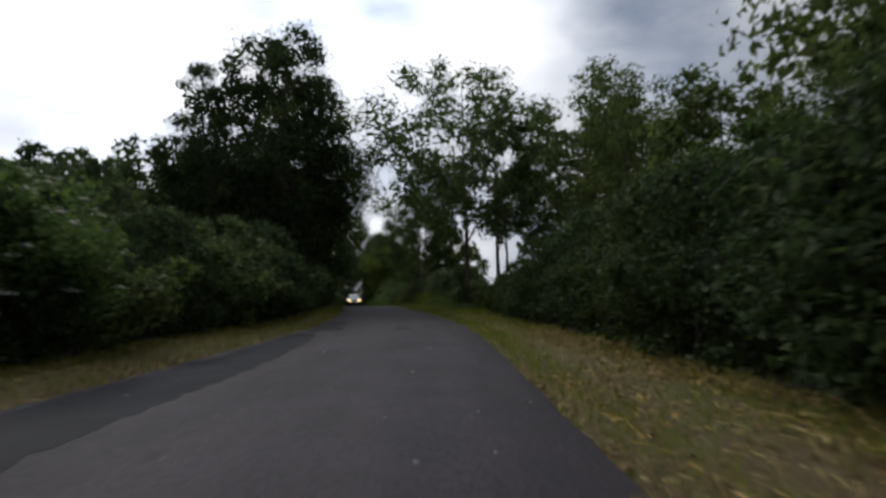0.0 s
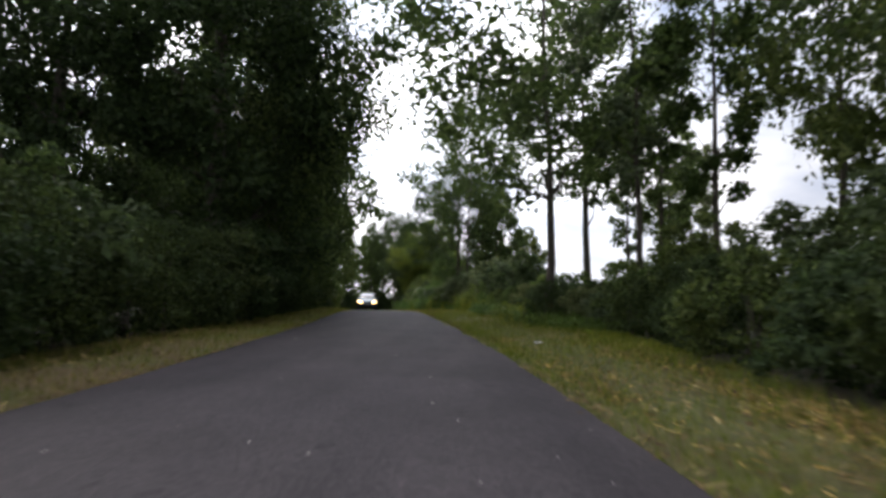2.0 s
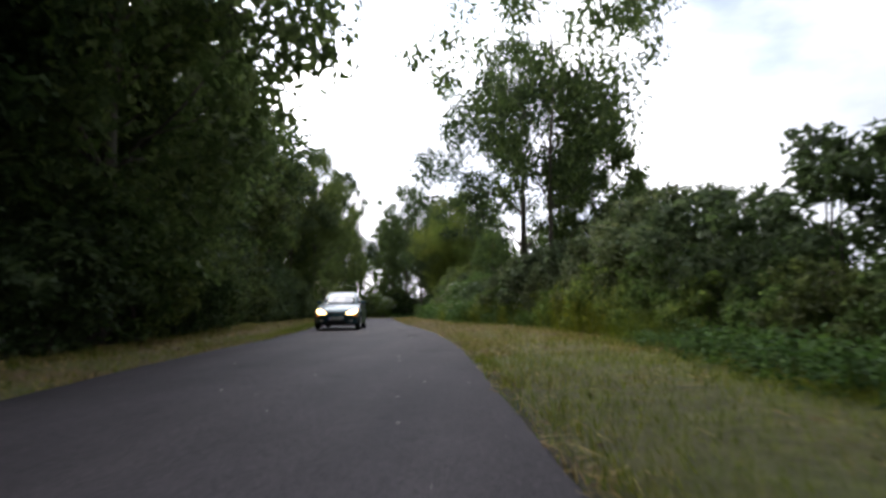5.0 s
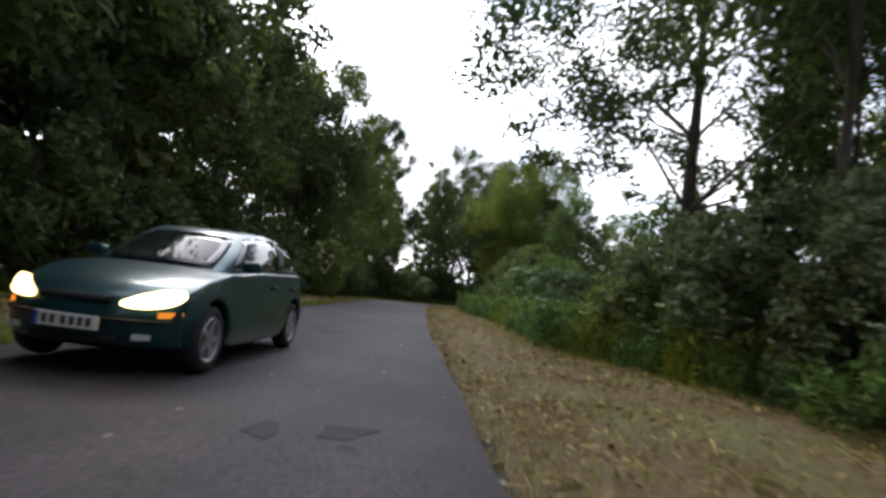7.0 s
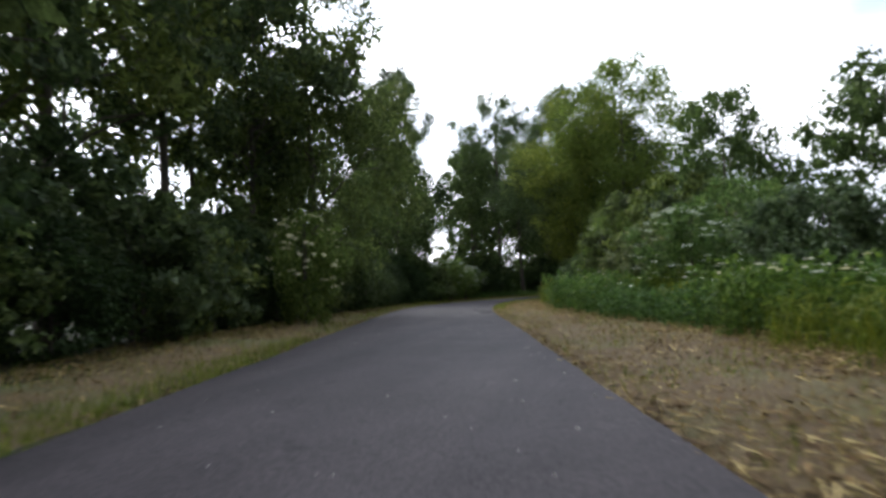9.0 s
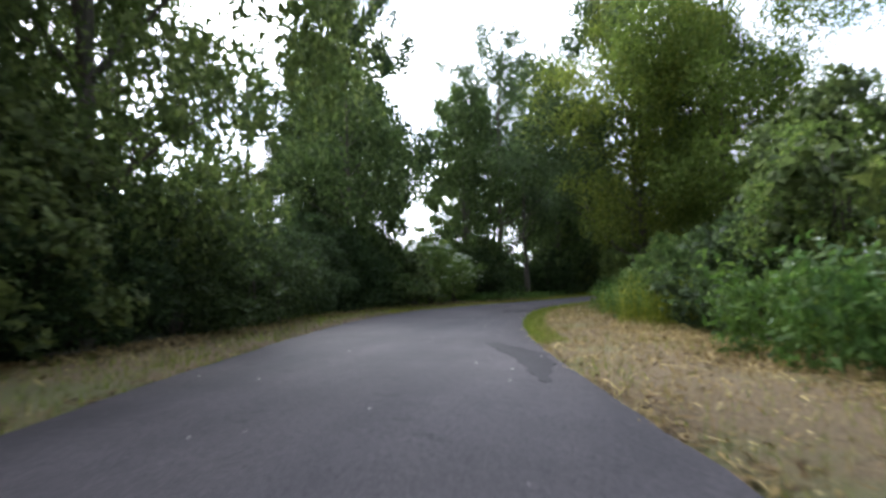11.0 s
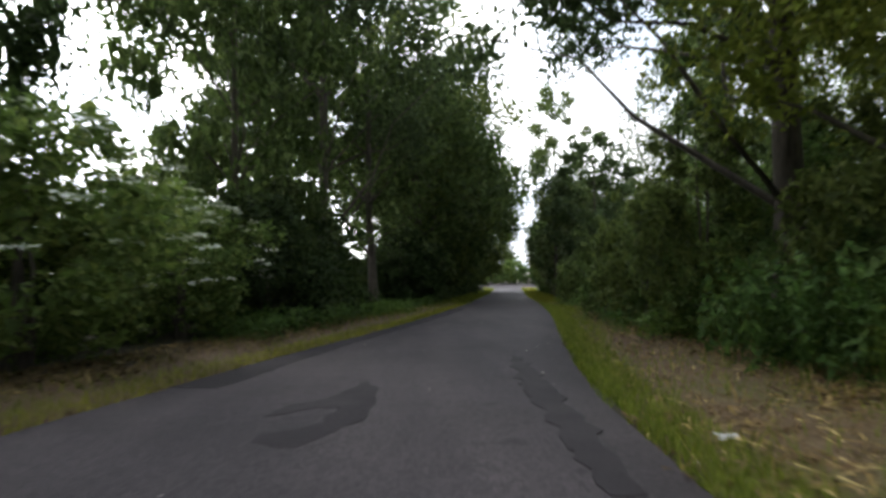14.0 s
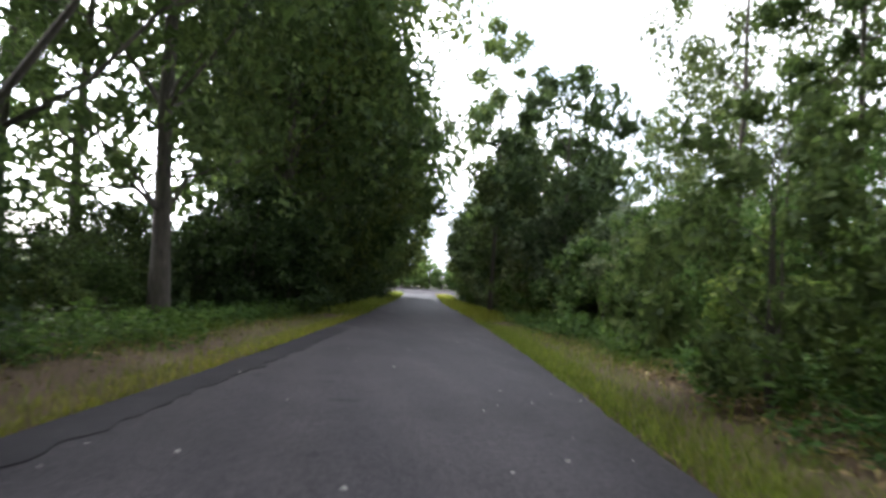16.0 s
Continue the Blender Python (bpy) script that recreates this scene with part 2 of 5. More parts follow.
FLOOR = soil_material("woodland_soil", (0.02, 0.016, 0.01), (0.05, 0.04, 0.022), (0.1, 0.08, 0.045), (0.035, 0.055, 0.015), 0.52)
FIELD = soil_material("summer_meadow", (0.16, 0.18, 0.05), (0.26, 0.28, 0.08), (0.36, 0.36, 0.13), (0.16, 0.24, 0.05), 0.5)
VERGE = soil_material("dry_verge", (0.045, 0.029, 0.014), (0.135, 0.091, 0.041), (0.29, 0.205, 0.095), (0.12, 0.13, 0.04), 0.56, (116, 126), [(10, 0.15), (30, 0.8), (56, 0.75), (64, 0.2), (72, 0.0)])
VERGE_LEFT = soil_material("shaded_verge", (0.05, 0.033, 0.016), (0.15, 0.102, 0.045), (0.31, 0.22, 0.10), (0.10, 0.12, 0.035), 0.54, (94, 108))

# ---------------------------------------------------------------- plan of the road
# centre line of the lane: x for a given y, in metres
LINE = [(-120, -1.5), (-10, -1.5), (12, -1.45), (20, -1.75), (28, -2.65), (38, -4.1), (48, -5.9), (56, -7.3),
        (64, -8.7), (70.5, -10.6), (78, -12.7), (85, -14.4), (95, -17.1), (100.5, -18.4), (107, -19.5),
        (113, -19.8), (119, -19.4), (125, -18.1), (133, -16.0), (141, -14.3), (150, -12.4), (165, -9.6),
        (195, -3.6), (240, 5.0), (320, 21.0)]
HALF = 2.55
_ys = np.arange(-120, 321, 1.0)
_xs = np.interp(_ys, [p[0] for p in LINE], [p[1] for p in LINE])
_xs = np.convolve(np.pad(_xs, 5, mode="edge"), np.ones(11) / 11, "valid")


def centre(s):
    return float(np.interp(s, _ys, _xs))


def half(side, s):
    """Half the lane's width, which wanders a little along its way."""
    if side < 0:
        return float(np.interp(s, [0, 56, 64, 84, 96, 106, 111, 116, 121, 127, 160], [2.66, 2.68, 2.36, 2.3, 2.3, 2.6, 2.85, 2.8, 2.4, 2.16, 2.3]))
    return float(np.interp(s, [0, 58, 66, 82, 94, 106, 120, 130, 160], [2.6, 2.62, 2.4, 2.42, 2.6, 2.4, 2.2, 2.2, 2.4]))


def rise(y):
    """Height of the lane: level, over a brow, down a gentle slope, level again."""
    if y < 50:
        return 0.0
    if y < 70:
        return -0.03 * (y - 50) ** 2 / 40
    if y < 165:
        return -0.3 - 0.03 * (y - 70)
    if y < 205:
        return -3.15 - 0.03 * (y - 165) + 0.03 * (y - 165) ** 2 / 80
    return -3.75 + 0.05 * min(y - 205, 14)


def at(s, d):
    """The point of the plan s metres along the lane and d metres to the right of its middle."""
    slope = centre(s + 1) - centre(s - 1)
    k = math.hypot(2, slope)
    return centre(s) + d * 2 / k, s - d * slope / k


def lump(x, y):
    return 0.10 * noise.noise((x * 0.22, y * 0.22, 3.1)) + 0.04 * noise.noise((x * 0.9, y * 0.9, 7.7))


def ground_z(x, y):
    d = abs(x - centre(y)) - HALF
    away = max(0.0, min(1.0, (d + 0.1) / 2.0))
    return rise(y) - 0.05 + away * (0.07 + lump(x, y))


def mesh_of(name, verts, faces, mat, smooth=False):
    me = bpy.data.meshes.new(name)
    me.from_pydata(verts, [], faces)
    me.materials.append(mat)
    if smooth:
        me.polygons.foreach_set("use_smooth", [True] * len(me.polygons))
    me.update()
    return me


def structure(name, me, label, category):
    return tagged(new(name, me), label, category, kind="structure")


def make_ground():
    xs = [-900, -500, -250, -120, -80, -60] + [-50 + 1.25 * i for i in range(73)] + [45, 52, 65, 90, 140, 280, 520, 900]
    ys = [-500, -250, -120, -60] + [-30 + 1.5 * i for i in range(154)] + [205, 208, 211, 214, 217, 222, 230, 260, 300, 380, 600, 1200]
    verts = [(x, y, ground_z(x, y)) for y in ys for x in xs]
    w = len(xs)
    faces = [(j * w + i, j * w + i + 1, (j + 1) * w + i + 1, (j + 1) * w + i) for j in range(len(ys) - 1) for i in range(w - 1)]
    structure("ground", mesh_of("ground", verts, faces, FLOOR, True), "dark woodland soil with moss and leaf litter", "ground")


def make_road():
    verts, faces = [], []
    cols = [-1.0, -0.97, -0.6, -0.2, 0.2, 0.6, 0.97, 1.0]
    ss = [-100 + 4 * i for i in range(25)] + [0.4 * i for i in range(500)] + [200 + 1.0 * i for i in range(14)]
    for s in ss:
        wl = half(-1, s) + 0.07 * noise.noise((s * 0.35, 0, 1)) + 0.05 * noise.noise((s * 1.7, 0, 5))
        wr = half(1, s) + 0.07 * noise.noise((s * 0.35, 9, 1)) + 0.05 * noise.noise((s * 1.7, 9, 5))
        for c in cols:
            x, y = at(s, c * (wl if c < 0 else wr))
            z = rise(s) + 0.03 * (1 - c * c) + (-0.06 if abs(c) == 1 else 0)
            verts.append((x, y, z))
    w = len(cols)
    for j in range(len(ss) - 1):
        for i in range(w - 1):
            faces.append((j * w + i, j * w + i + 1, (j + 1) * w + i + 1, (j + 1) * w + i))
    structure("road", mesh_of("road", verts, faces, ASPHALT, True), "narrow worn grey asphalt country lane", "road")


def make_crossing():
    """The open road that the lane runs into at its far end."""
    verts, faces = [], []
    xs = [-46 + 2 * i for i in range(47)]
    for x in xs:
        for y, dz in ((207.0, -0.06), (207.2, 0.045), (210.5, 0.07), (213.8, 0.045), (214.0, -0.06)):
            verts.append((x, y + 0.08 * noise.noise((x * 0.4, y, 3)), rise(y) + dz))
    for j in range(len(xs) - 1):
        for i in range(4):
            faces.append((j * 5 + i, j * 5 + 5 + i, j * 5 + 6 + i, j * 5 + 1 + i))
    structure("road_crossing", mesh_of("road_crossing", verts, faces, ASPHALT, True), "open grey asphalt road across the end of the lane", "road")


def verge_width(side, s):
    """How far the mown verge reaches from the middle of the lane."""
    if side > 0:
        return float(np.interp(s, [-20, 25, 36, 50, 62, 70, 76, 90, 100, 112, 122, 130, 200],
                               [4.6, 4.8, 6.0, 6.6, 7.0, 7.0, 5.6, 6.4, 5.6, 6.0, 5.2, 4.3, 4.3]))
    return float(np.interp(s, [-20, 40, 60, 75, 90, 105, 130, 200], [4.3, 4.2, 4.4, 5.2, 5.0, 3.9, 4.4, 4.2]))


def make_verge(side, name, label):
    verts, faces = [], []
    steps = [0.0, 0.12, 0.3, 0.5, 0.75, 1.0]
    ss = [-40 + 1.0 * i for i in range(250)]
    for s in ss:
        a, b = half(side, s) - 0.12, verge_width(side, s) + 0.5 * noise.noise((s * 0.3, side, 2))
        for k in steps:
            x, y = at(s, side * (a + (b - a) * k))
            hump = 0.03 + 0.05 * math.sin(math.pi * k) + 0.05 * k * noise.noise((x * 0.7, y * 0.7, 4))
            verts.append((x, y, max(ground_z(x, y), rise(s) - 0.04) + (hump if 0 < k < 1 else (-0.03 if k == 0 else -0.04))))
    w = len(steps)
    for j in range(len(ss) - 1):
        for i in range(w - 1):
            q = (j * w + i, j * w + i + 1, (j + 1) * w + i + 1, (j + 1) * w + i)
            faces.append(q if side > 0 else q[::-1])
    structure(name, mesh_of(name, verts, faces, VERGE if side > 0 else VERGE_LEFT, True), label, "verge")


def make_field(name, x0, x1, y0, y1, label):
    """A sheet of meadow laid over the ground."""
    nx, ny = 16, 30
    verts = []
    for j in range(ny + 1):
        for i in range(nx + 1):
            x, y = x0 + (x1 - x0) * i / nx, y0 + (y1 - y0) * j / ny
            rim = i in (0, nx) or j in (0, ny)
            verts.append((x, y, rise(y) + (-0.2 if rim else 0.16)))
    faces = [(j * (nx + 1) + i, j * (nx + 1) + i + 1, (j + 1) * (nx + 1) + i + 1, (j + 1) * (nx + 1) + i) for j in range(ny) for i in range(nx)]
    structure(name, mesh_of(name, verts, faces, FIELD, True), label, "field")


make_ground()
make_field("field_ahead", 14, 120, 222, 330, "bright summer meadow beyond the wood")
make_field("field_beyond", -110, -9, 222, 330, "bright summer meadow beyond the wood")
make_field("field_left", -170, -42, -50, 190, "sunlit green meadow behind the trees")
make_field("field_right", 26, 170, -50, 190, "open green meadow behind the hedge")
make_road()
make_crossing()
make_verge(1, "verge_right", "dry mown grass verge with straw and green tufts")
make_verge(-1, "verge_left", "narrow dry grass verge under the hedge")

# ---------------------------------------------------------------- plants
def leaf_mesh(name, shapes, mat):
    """shapes: array (n, corners, 3). One mesh of loose leaves or blades."""
    n, k = shapes.shape[:2]
    me = bpy.data.meshes.new(name)
    me.vertices.add(k * n)
    me.vertices.foreach_set("co", np.ascontiguousarray(shapes, dtype=np.float32).ravel())
    me.loops.add(k * n)
    me.loops.foreach_set("vertex_index", np.arange(k * n, dtype=np.int32))
    me.polygons.add(n)
    me.polygons.foreach_set("loop_start", np.arange(0, k * n, k, dtype=np.int32))
    me.materials.append(mat)
    me.update(calc_edges=True)
    return me


def unit(v):
    return v / np.maximum(np.linalg.norm(v, axis=-1, keepdims=True), 1e-6)


def leaf_shapes(rng, pos, out, length, width, up=0.5, loose=0.7):
    """A pointed leaf at each place, facing roughly outwards and up."""
    n = len(pos)
    normal = unit(out * 0.6 + rng.normal(size=(n, 3)) * loose + np.array([0, 0, up]))
    along = unit(np.cross(normal, rng.normal(size=(n, 3))))
    along[:, 2] -= 0.25
    along = unit(along)
    side = unit(np.cross(normal, along))
    size = rng.uniform(0.65, 1.3, (n, 1))
    a, b = along * length * size * 0.5, side * width * size * 0.55
    skew = rng.uniform(-0.5, 0.5, (n, 1))
    return np.stack([pos - a * (1 + skew) + b, pos + a * 1.1, pos - a * (1 - skew) - b], axis=1)


def clump_leaves(rng, clumps, count, length, width, inner, up=0.5):
    """clumps: rows of x, y, z, radius. Small leaves cover each clump; broader sprays fill its inside."""
    c = np.array(clumps, dtype=float)
    share = c[:, 3] ** 2

    def spread(n, low, high, big, loose):
        pick = rng.choice(len(c), size=n, p=share / share.sum())
        out = unit(rng.normal(size=(n, 3)))
        r = c[pick, 3:4] * (low + (high - low) * rng.random((n, 1)) ** 0.5)
        pos = c[pick, :3] + out * r * np.array([1, 1, 0.75])
        pos[:, 2] = np.maximum(pos[:, 2], 0.04)
        return leaf_shapes(rng, pos, out, length * big, width * big, up, loose)

    k = int(count * inner)
    stray = int(count * 0.035)
    return np.concatenate([spread(count - k - stray, 0.6, 1.0, 1.0, 0.7), spread(k, 0.05, 0.68, 1.75, 1.2), spread(stray, 1.0, 1.22, 0.9, 0.8)])


def tube(verts, faces, pts, radii, sides=6):
    """A bent, tapered tube through pts, added to the lists."""
    base = len(verts)
    for i, (p, r) in enumerate(zip(pts, radii)):
        q = pts[min(i + 1, len(pts) - 1)]
        o = pts[max(i - 1, 0)]
        d = (Vector(q) - Vector(o)).normalized()
        u = d.orthogonal().normalized() if abs(d.z) < 0.9 else Vector((1, 0, 0))
        u = (u - d * u.dot(d)).normalized()
        v = d.cross(u)
        for k in range(sides):
            a = 2 * math.pi * k / sides
            verts.append(tuple(Vector(p) + (u * math.cos(a) + v * math.sin(a)) * r))
    for i in range(len(pts) - 1):
        for k in range(sides):
            a, b = base + i * sides + k, base + i * sides + (k + 1) % sides
            faces.append((a, b, b + sides, a + sides))
    faces.append(tuple(base + (len(pts) - 1) * sides + k for k in range(sides)))


def child(name, me, parent, label=""):
    ob = new(name, me)
    ob.parent = parent
    if label:
        ob["label"] = label
    return ob


def limb_mesh(rng, stems, clumps, girth, most=40, spread=0.62):
    """stems: lists of points. Each clump gets a limb from the nearest stem."""
    verts, faces = [], []
    for pts in stems:
        n = len(pts)
        radii = [girth * (1.25 if i == 0 else 1.0) * (1 - 0.85 * (i / (n - 1)) ** 0.9) for i in range(n)]
        tube(verts, faces, pts, radii, 8 if girth > 0.1 else 4)
    for x, y, z, r in clumps[:: max(1, len(clumps) // most)]:
        best = None
        for pts in stems:
            for i, p in enumerate(pts[1:], 1):
                drop = z - p[2]
                cost = math.hypot(x - p[0], y - p[1]) + abs(drop - spread * math.hypot(x - p[0], y - p[1]))
                if best is None or cost < best[0]:
                    best = (cost, p, i / (len(pts) - 1))
        p, f = best[1], best[2]
        end = (x, y, z)
        reach = math.dist(p, end)
        first = [p[k] + (end[k] - p[k]) * 0.35 + rng.normal() * 0.05 * reach for k in range(3)]
        second = [p[k] + (end[k] - p[k]) * 0.7 + rng.normal() * 0.05 * reach for k in range(3)]
        first[2] += 0.08 * reach
        second[2] += 0.06 * reach
        g = max(0.012, girth * 0.36 * (1 - 0.6 * f))
        tube(verts, faces, [p, first, second, end], [g, g * 0.6, g * 0.38, g * 0.12], 3)
    return verts, faces


def stem_points(rng, height, lean, n=7, at_x=0.0, at_y=0.0):
    pts, x, y = [], at_x, at_y
    for i in range(n):
        pts.append((x, y, height * i / (n - 1) - (0.15 if i == 0 else 0)))
        x += rng.normal() * lean * height / n
        y += rng.normal() * lean * height / n
    return pts


def make_tree(seed, name, height, bare, radius, clumps, leaves, leaf, mat, label, fat=0.5, girth=0.2, lean=0.03,
              tall=1.0, stems=1, category="tree", inner=0.34, clump=1.0):
    """A tree whose crown is made of clumps of leaves on limbs; fat: where the crown is widest, 0 low to 1 high."""
    rng = np.random.default_rng(seed)
    trunk = [stem_points(rng, height * 0.93, lean, 8, rng.normal() * 0.12 * (stems > 1), rng.normal() * 0.12 * (stems > 1)) for _ in range(stems)]
    rows = []
    for i in range(clumps):
        f = (i + rng.random()) / clumps
        z = bare + (height - bare) * f ** tall
        k = (z - bare) / (height - bare)
        swell = math.sin(math.pi * min(1, max(0, (k ** (math.log(0.5) / math.log(fat))) * 0.84 + 0.10)))
        wide = radius * max(0.22, swell) ** 0.7
        wide *= rng.uniform(0.72, 1.18)
        a = i * 2.399963 + rng.normal() * 0.35
        wide *= 1 + 0.45 * noise.noise((math.cos(a) * 1.3 + seed, math.sin(a) * 1.3, z / radius))
        r = wide * (0.3 + 0.7 * math.sqrt(rng.random()))
        st = trunk[i % stems]
        j = min(range(len(st)), key=lambda q: abs(st[q][2] - z))
        size = clump * radius * rng.uniform(0.17, 0.36) * (0.75 + 0.5 * (1 - abs(2 * k - 1)))
        rows.append((st[j][0] + r * math.cos(a), st[j][1] + r * math.sin(a), z, size))
    base = new(name)
    base.empty_display_size = 0.2
    tagged(base, label, category)
    v, f = limb_mesh(rng, trunk, rows, girth, 24 if stems == 1 else 6)
    child("trunk", mesh_of("trunk", v, f, BARK, True), base)
    q = clump_leaves(rng, rows, leaves, leaf[0], leaf[1], inner)
    child("crown", leaf_mesh("crown", q, mat), base)
    return base


def make_blossom(base, seed, count, height, radius, size):
    """Flat flower heads, each a handful of small cream petals, over the outside of a bush."""
    rng = np.random.default_rng(seed)
    heads = []
    for _ in range(count):
        a, e = rng.uniform(0, 2 * math.pi), rng.uniform(0.0, 1.35)
        c = np.array([radius * math.cos(a) * math.cos(e * 0.9), radius * math.sin(a) * math.cos(e * 0.9), height * (0.35 + 0.66 * math.sin(e))])
        c[:2] *= rng.uniform(0.85, 1.06)
        k = 16
        off = rng.normal(size=(k, 3)) * np.array([1, 1, 0.28]) * size * 0.5
        out = np.tile(unit(np.array([[math.cos(a) * 0.6, math.sin(a) * 0.6, 0.8]])), (k, 1))
        heads.append(leaf_shapes(rng, c + off, out, size * 0.42, size * 0.4, 1.0, 0.3))
    child("blossom", leaf_mesh("blossom", np.concatenate(heads), BLOSSOM), base, "cream-white flower heads")


kinds = {}


def kind(key, *args, **kw):
    """Builds one pattern plant; it takes its first place, and later ones are copies."""
    ob = make_tree(*args, **kw)
    ob["group"] = {"tree": "trees beside the lane", "shrub": "hedge shrubs along the lane", "bush": "bushes along the lane",
                   "distant_tree": "distant trees round the fields", "distant_bush": "far hedge across the road", "elder_bush": "flowering elder bushes"}[args[1]]
    kinds.setdefault(key, []).append([ob, args[2], False])
    return ob


kind("broad", 11, "tree", 15, 2.2, 4.6, 50, 4700, (0.355, 0.25), LEAF_MID, "tall broadleaf tree with a full green crown", fat=0.5)
kind("broad", 13, "tree", 16, 2.8, 4.8, 50, 4700, (0.365, 0.26), LEAF_SHADE, "tall dark green woodland tree", fat=0.55)
kind("near", 14, "tree", 14, 1.4, 4.8, 66, 11500, (0.23, 0.16), LEAF_MID, "leafy roadside tree with branches low over the verge", fat=0.5, girth=0.24)
kind("near", 15, "tree", 15, 2.2, 5.0, 64, 11500, (0.235, 0.165), LEAF_MID, "large roadside tree with a dense green crown", fat=0.5, girth=0.27)
kind("close", 18, "tree", 14, 1.2, 4.8, 90, 52000, (0.102, 0.074), LEAF_MID, "roadside tree whose leafy boughs hang low over the verge", fat=0.5, girth=0.24)
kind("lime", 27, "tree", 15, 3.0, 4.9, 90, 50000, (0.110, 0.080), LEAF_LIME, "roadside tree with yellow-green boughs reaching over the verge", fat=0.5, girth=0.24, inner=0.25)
kind("high", 16, "tree", 17, 5.5, 5.4, 46, 6800, (0.25, 0.175), LEAF_MID, "tall tree with a bare trunk and a wide crown", fat=0.55, girth=0.26, lean=0.04, inner=0.25, clump=0.85)
kind("high", 17, "tree", 18, 6.5, 4.8, 42, 6000, (0.25, 0.175), LEAF_SHADE, "high-crowned woodland tree with a straight trunk", fat=0.55, girth=0.24, inner=0.25, clump=0.85)
kind("oak", 25, "tree", 17, 5.0, 5.6, 80, 13500, (0.19, 0.135), LEAF_MID, "tall oak with a straight trunk and a heavy spreading crown", fat=0.5, girth=0.14, lean=0.035, inner=0.25, clump=0.85)
kind("beech", 26, "tree", 16, 5.0, 6.4, 120, 56000, (0.108, 0.078), LEAF_SHADE, "big dark tree whose crown reaches over the lane", fat=0.42, girth=0.24, lean=0.02, inner=0.22, clump=0.6)
kind("slim", 21, "tree", 16, 4.8, 2.5, 30, 3200, (0.24, 0.165), LEAF_MID, "slender tree with a bare lower trunk", fat=0.55, girth=0.15, inner=0.25)
kind("slim", 22, "tree", 17, 5.5, 2.7, 26, 2700, (0.26, 0.18), LEAF_GREY, "tall thin tree with sparse pale leaves", fat=0.6, girth=0.16, lean=0.045, inner=0.2)
kind("open", 23, "tree", 17, 2.6, 4.8, 110, 7300, (0.21, 0.147), LEAF_MID, "airy tall tree with sky showing between its leaves", fat=0.55, girth=0.2, inner=0.1, clump=0.62)
kind("open", 24, "tree", 16, 3.4, 4.6, 100, 6800, (0.21, 0.147), LEAF_SHADE, "airy woodland tree with fine branches and scattered leaves", fat=0.55, girth=0.22, lean=0.04, inner=0.1, clump=0.62)
kind("ivy", 31, "tree", 17, 0.4, 4.6, 96, 36000, (0.142, 0.112), LEAF_DARK, "huge dark tree thickly clad in ivy to the ground", fat=0.55, girth=0.4, inner=0.4)
kind("hazel", 41, "shrub", 5.6, 0.4, 2.5, 34, 3500, (0.182, 0.13), LEAF_MID, "tall many-stemmed hazel shrub", fat=0.5, girth=0.06, stems=4, lean=0.06, category="shrub")
kind("hazel", 42, "shrub", 4.8, 0.3, 2.3, 34, 3500, (0.178, 0.128), LEAF_SHADE, "dense dark green hedge shrub", fat=0.42, girth=0.06, stems=4, lean=0.06, category="shrub")
kind("fine", 43, "shrub", 4.6, 0.2, 2.2, 60, 9500, (0.096, 0.068), LEAF_LIGHT, "tall hedge shrub thick with small green leaves", fat=0.45, girth=0.05, stems=4, lean=0.06, category="shrub")
kind("thick", 44, "shrub", 3.4, 0.1, 1.9, 64, 7200, (0.09, 0.064), LEAF_DARK, "thick dark hedge shrub with small leaves down to the verge", fat=0.42, girth=0.04, stems=4, lean=0.08, category="shrub")
kind("bush", 51, "bush", 2.7, 0.15, 1.7, 30, 3100, (0.122, 0.086), LEAF_MID, "rounded green hedge bush", fat=0.4, girth=0.03, stems=4, lean=0.1, category="bush")
kind("bush", 52, "bush", 2.3, 0.1, 1.6, 30, 3100, (0.119, 0.084), LEAF_SHADE, "low dark bush reaching over the verge", fat=0.35, girth=0.03, stems=4, lean=0.1, category="bush")
kind("bright", 53, "bush", 2.5, 0.1, 1.6, 30, 3100, (0.122, 0.086), LEAF_LIGHT, "bright green leafy bush", fat=0.4, girth=0.03, stems=4, lean=0.1, category="bush")
kind("pale", 54, "bush", 3.0, 0.1, 1.7, 32, 4400, (0.12, 0.085), LEAF_GREY, "pale grey-green bush with soft leaves", fat=0.45, girth=0.03, stems=4, lean=0.1, category="bush")
kind("far", 71, "distant_tree", 12, 0.6, 4.6, 26, 900, (0.8, 0.6), LEAF_MID, "distant green tree at the edge of a field", fat=0.45)
kind("light_far", 72, "distant_bush", 6, 0.3, 3.0, 22, 1500, (0.4, 0.3), LEAF_LIGHT, "bright green bush at the far edge of the meadow", fat=0.45, stems=2, girth=0.08, category="bush")
elder = kind("elder", 61, "elder_bush", 3.6, 0.2, 2.0, 50, 8000, (0.1, 0.07), LEAF_LIGHT, "elder bush covered in cream-white flower heads", fat=0.5, girth=0.05, stems=4, lean=0.07, category="bush")
make_blossom(elder, 62, 76, 3.6, 2.1, 0.16)

rnd = random.Random(5)


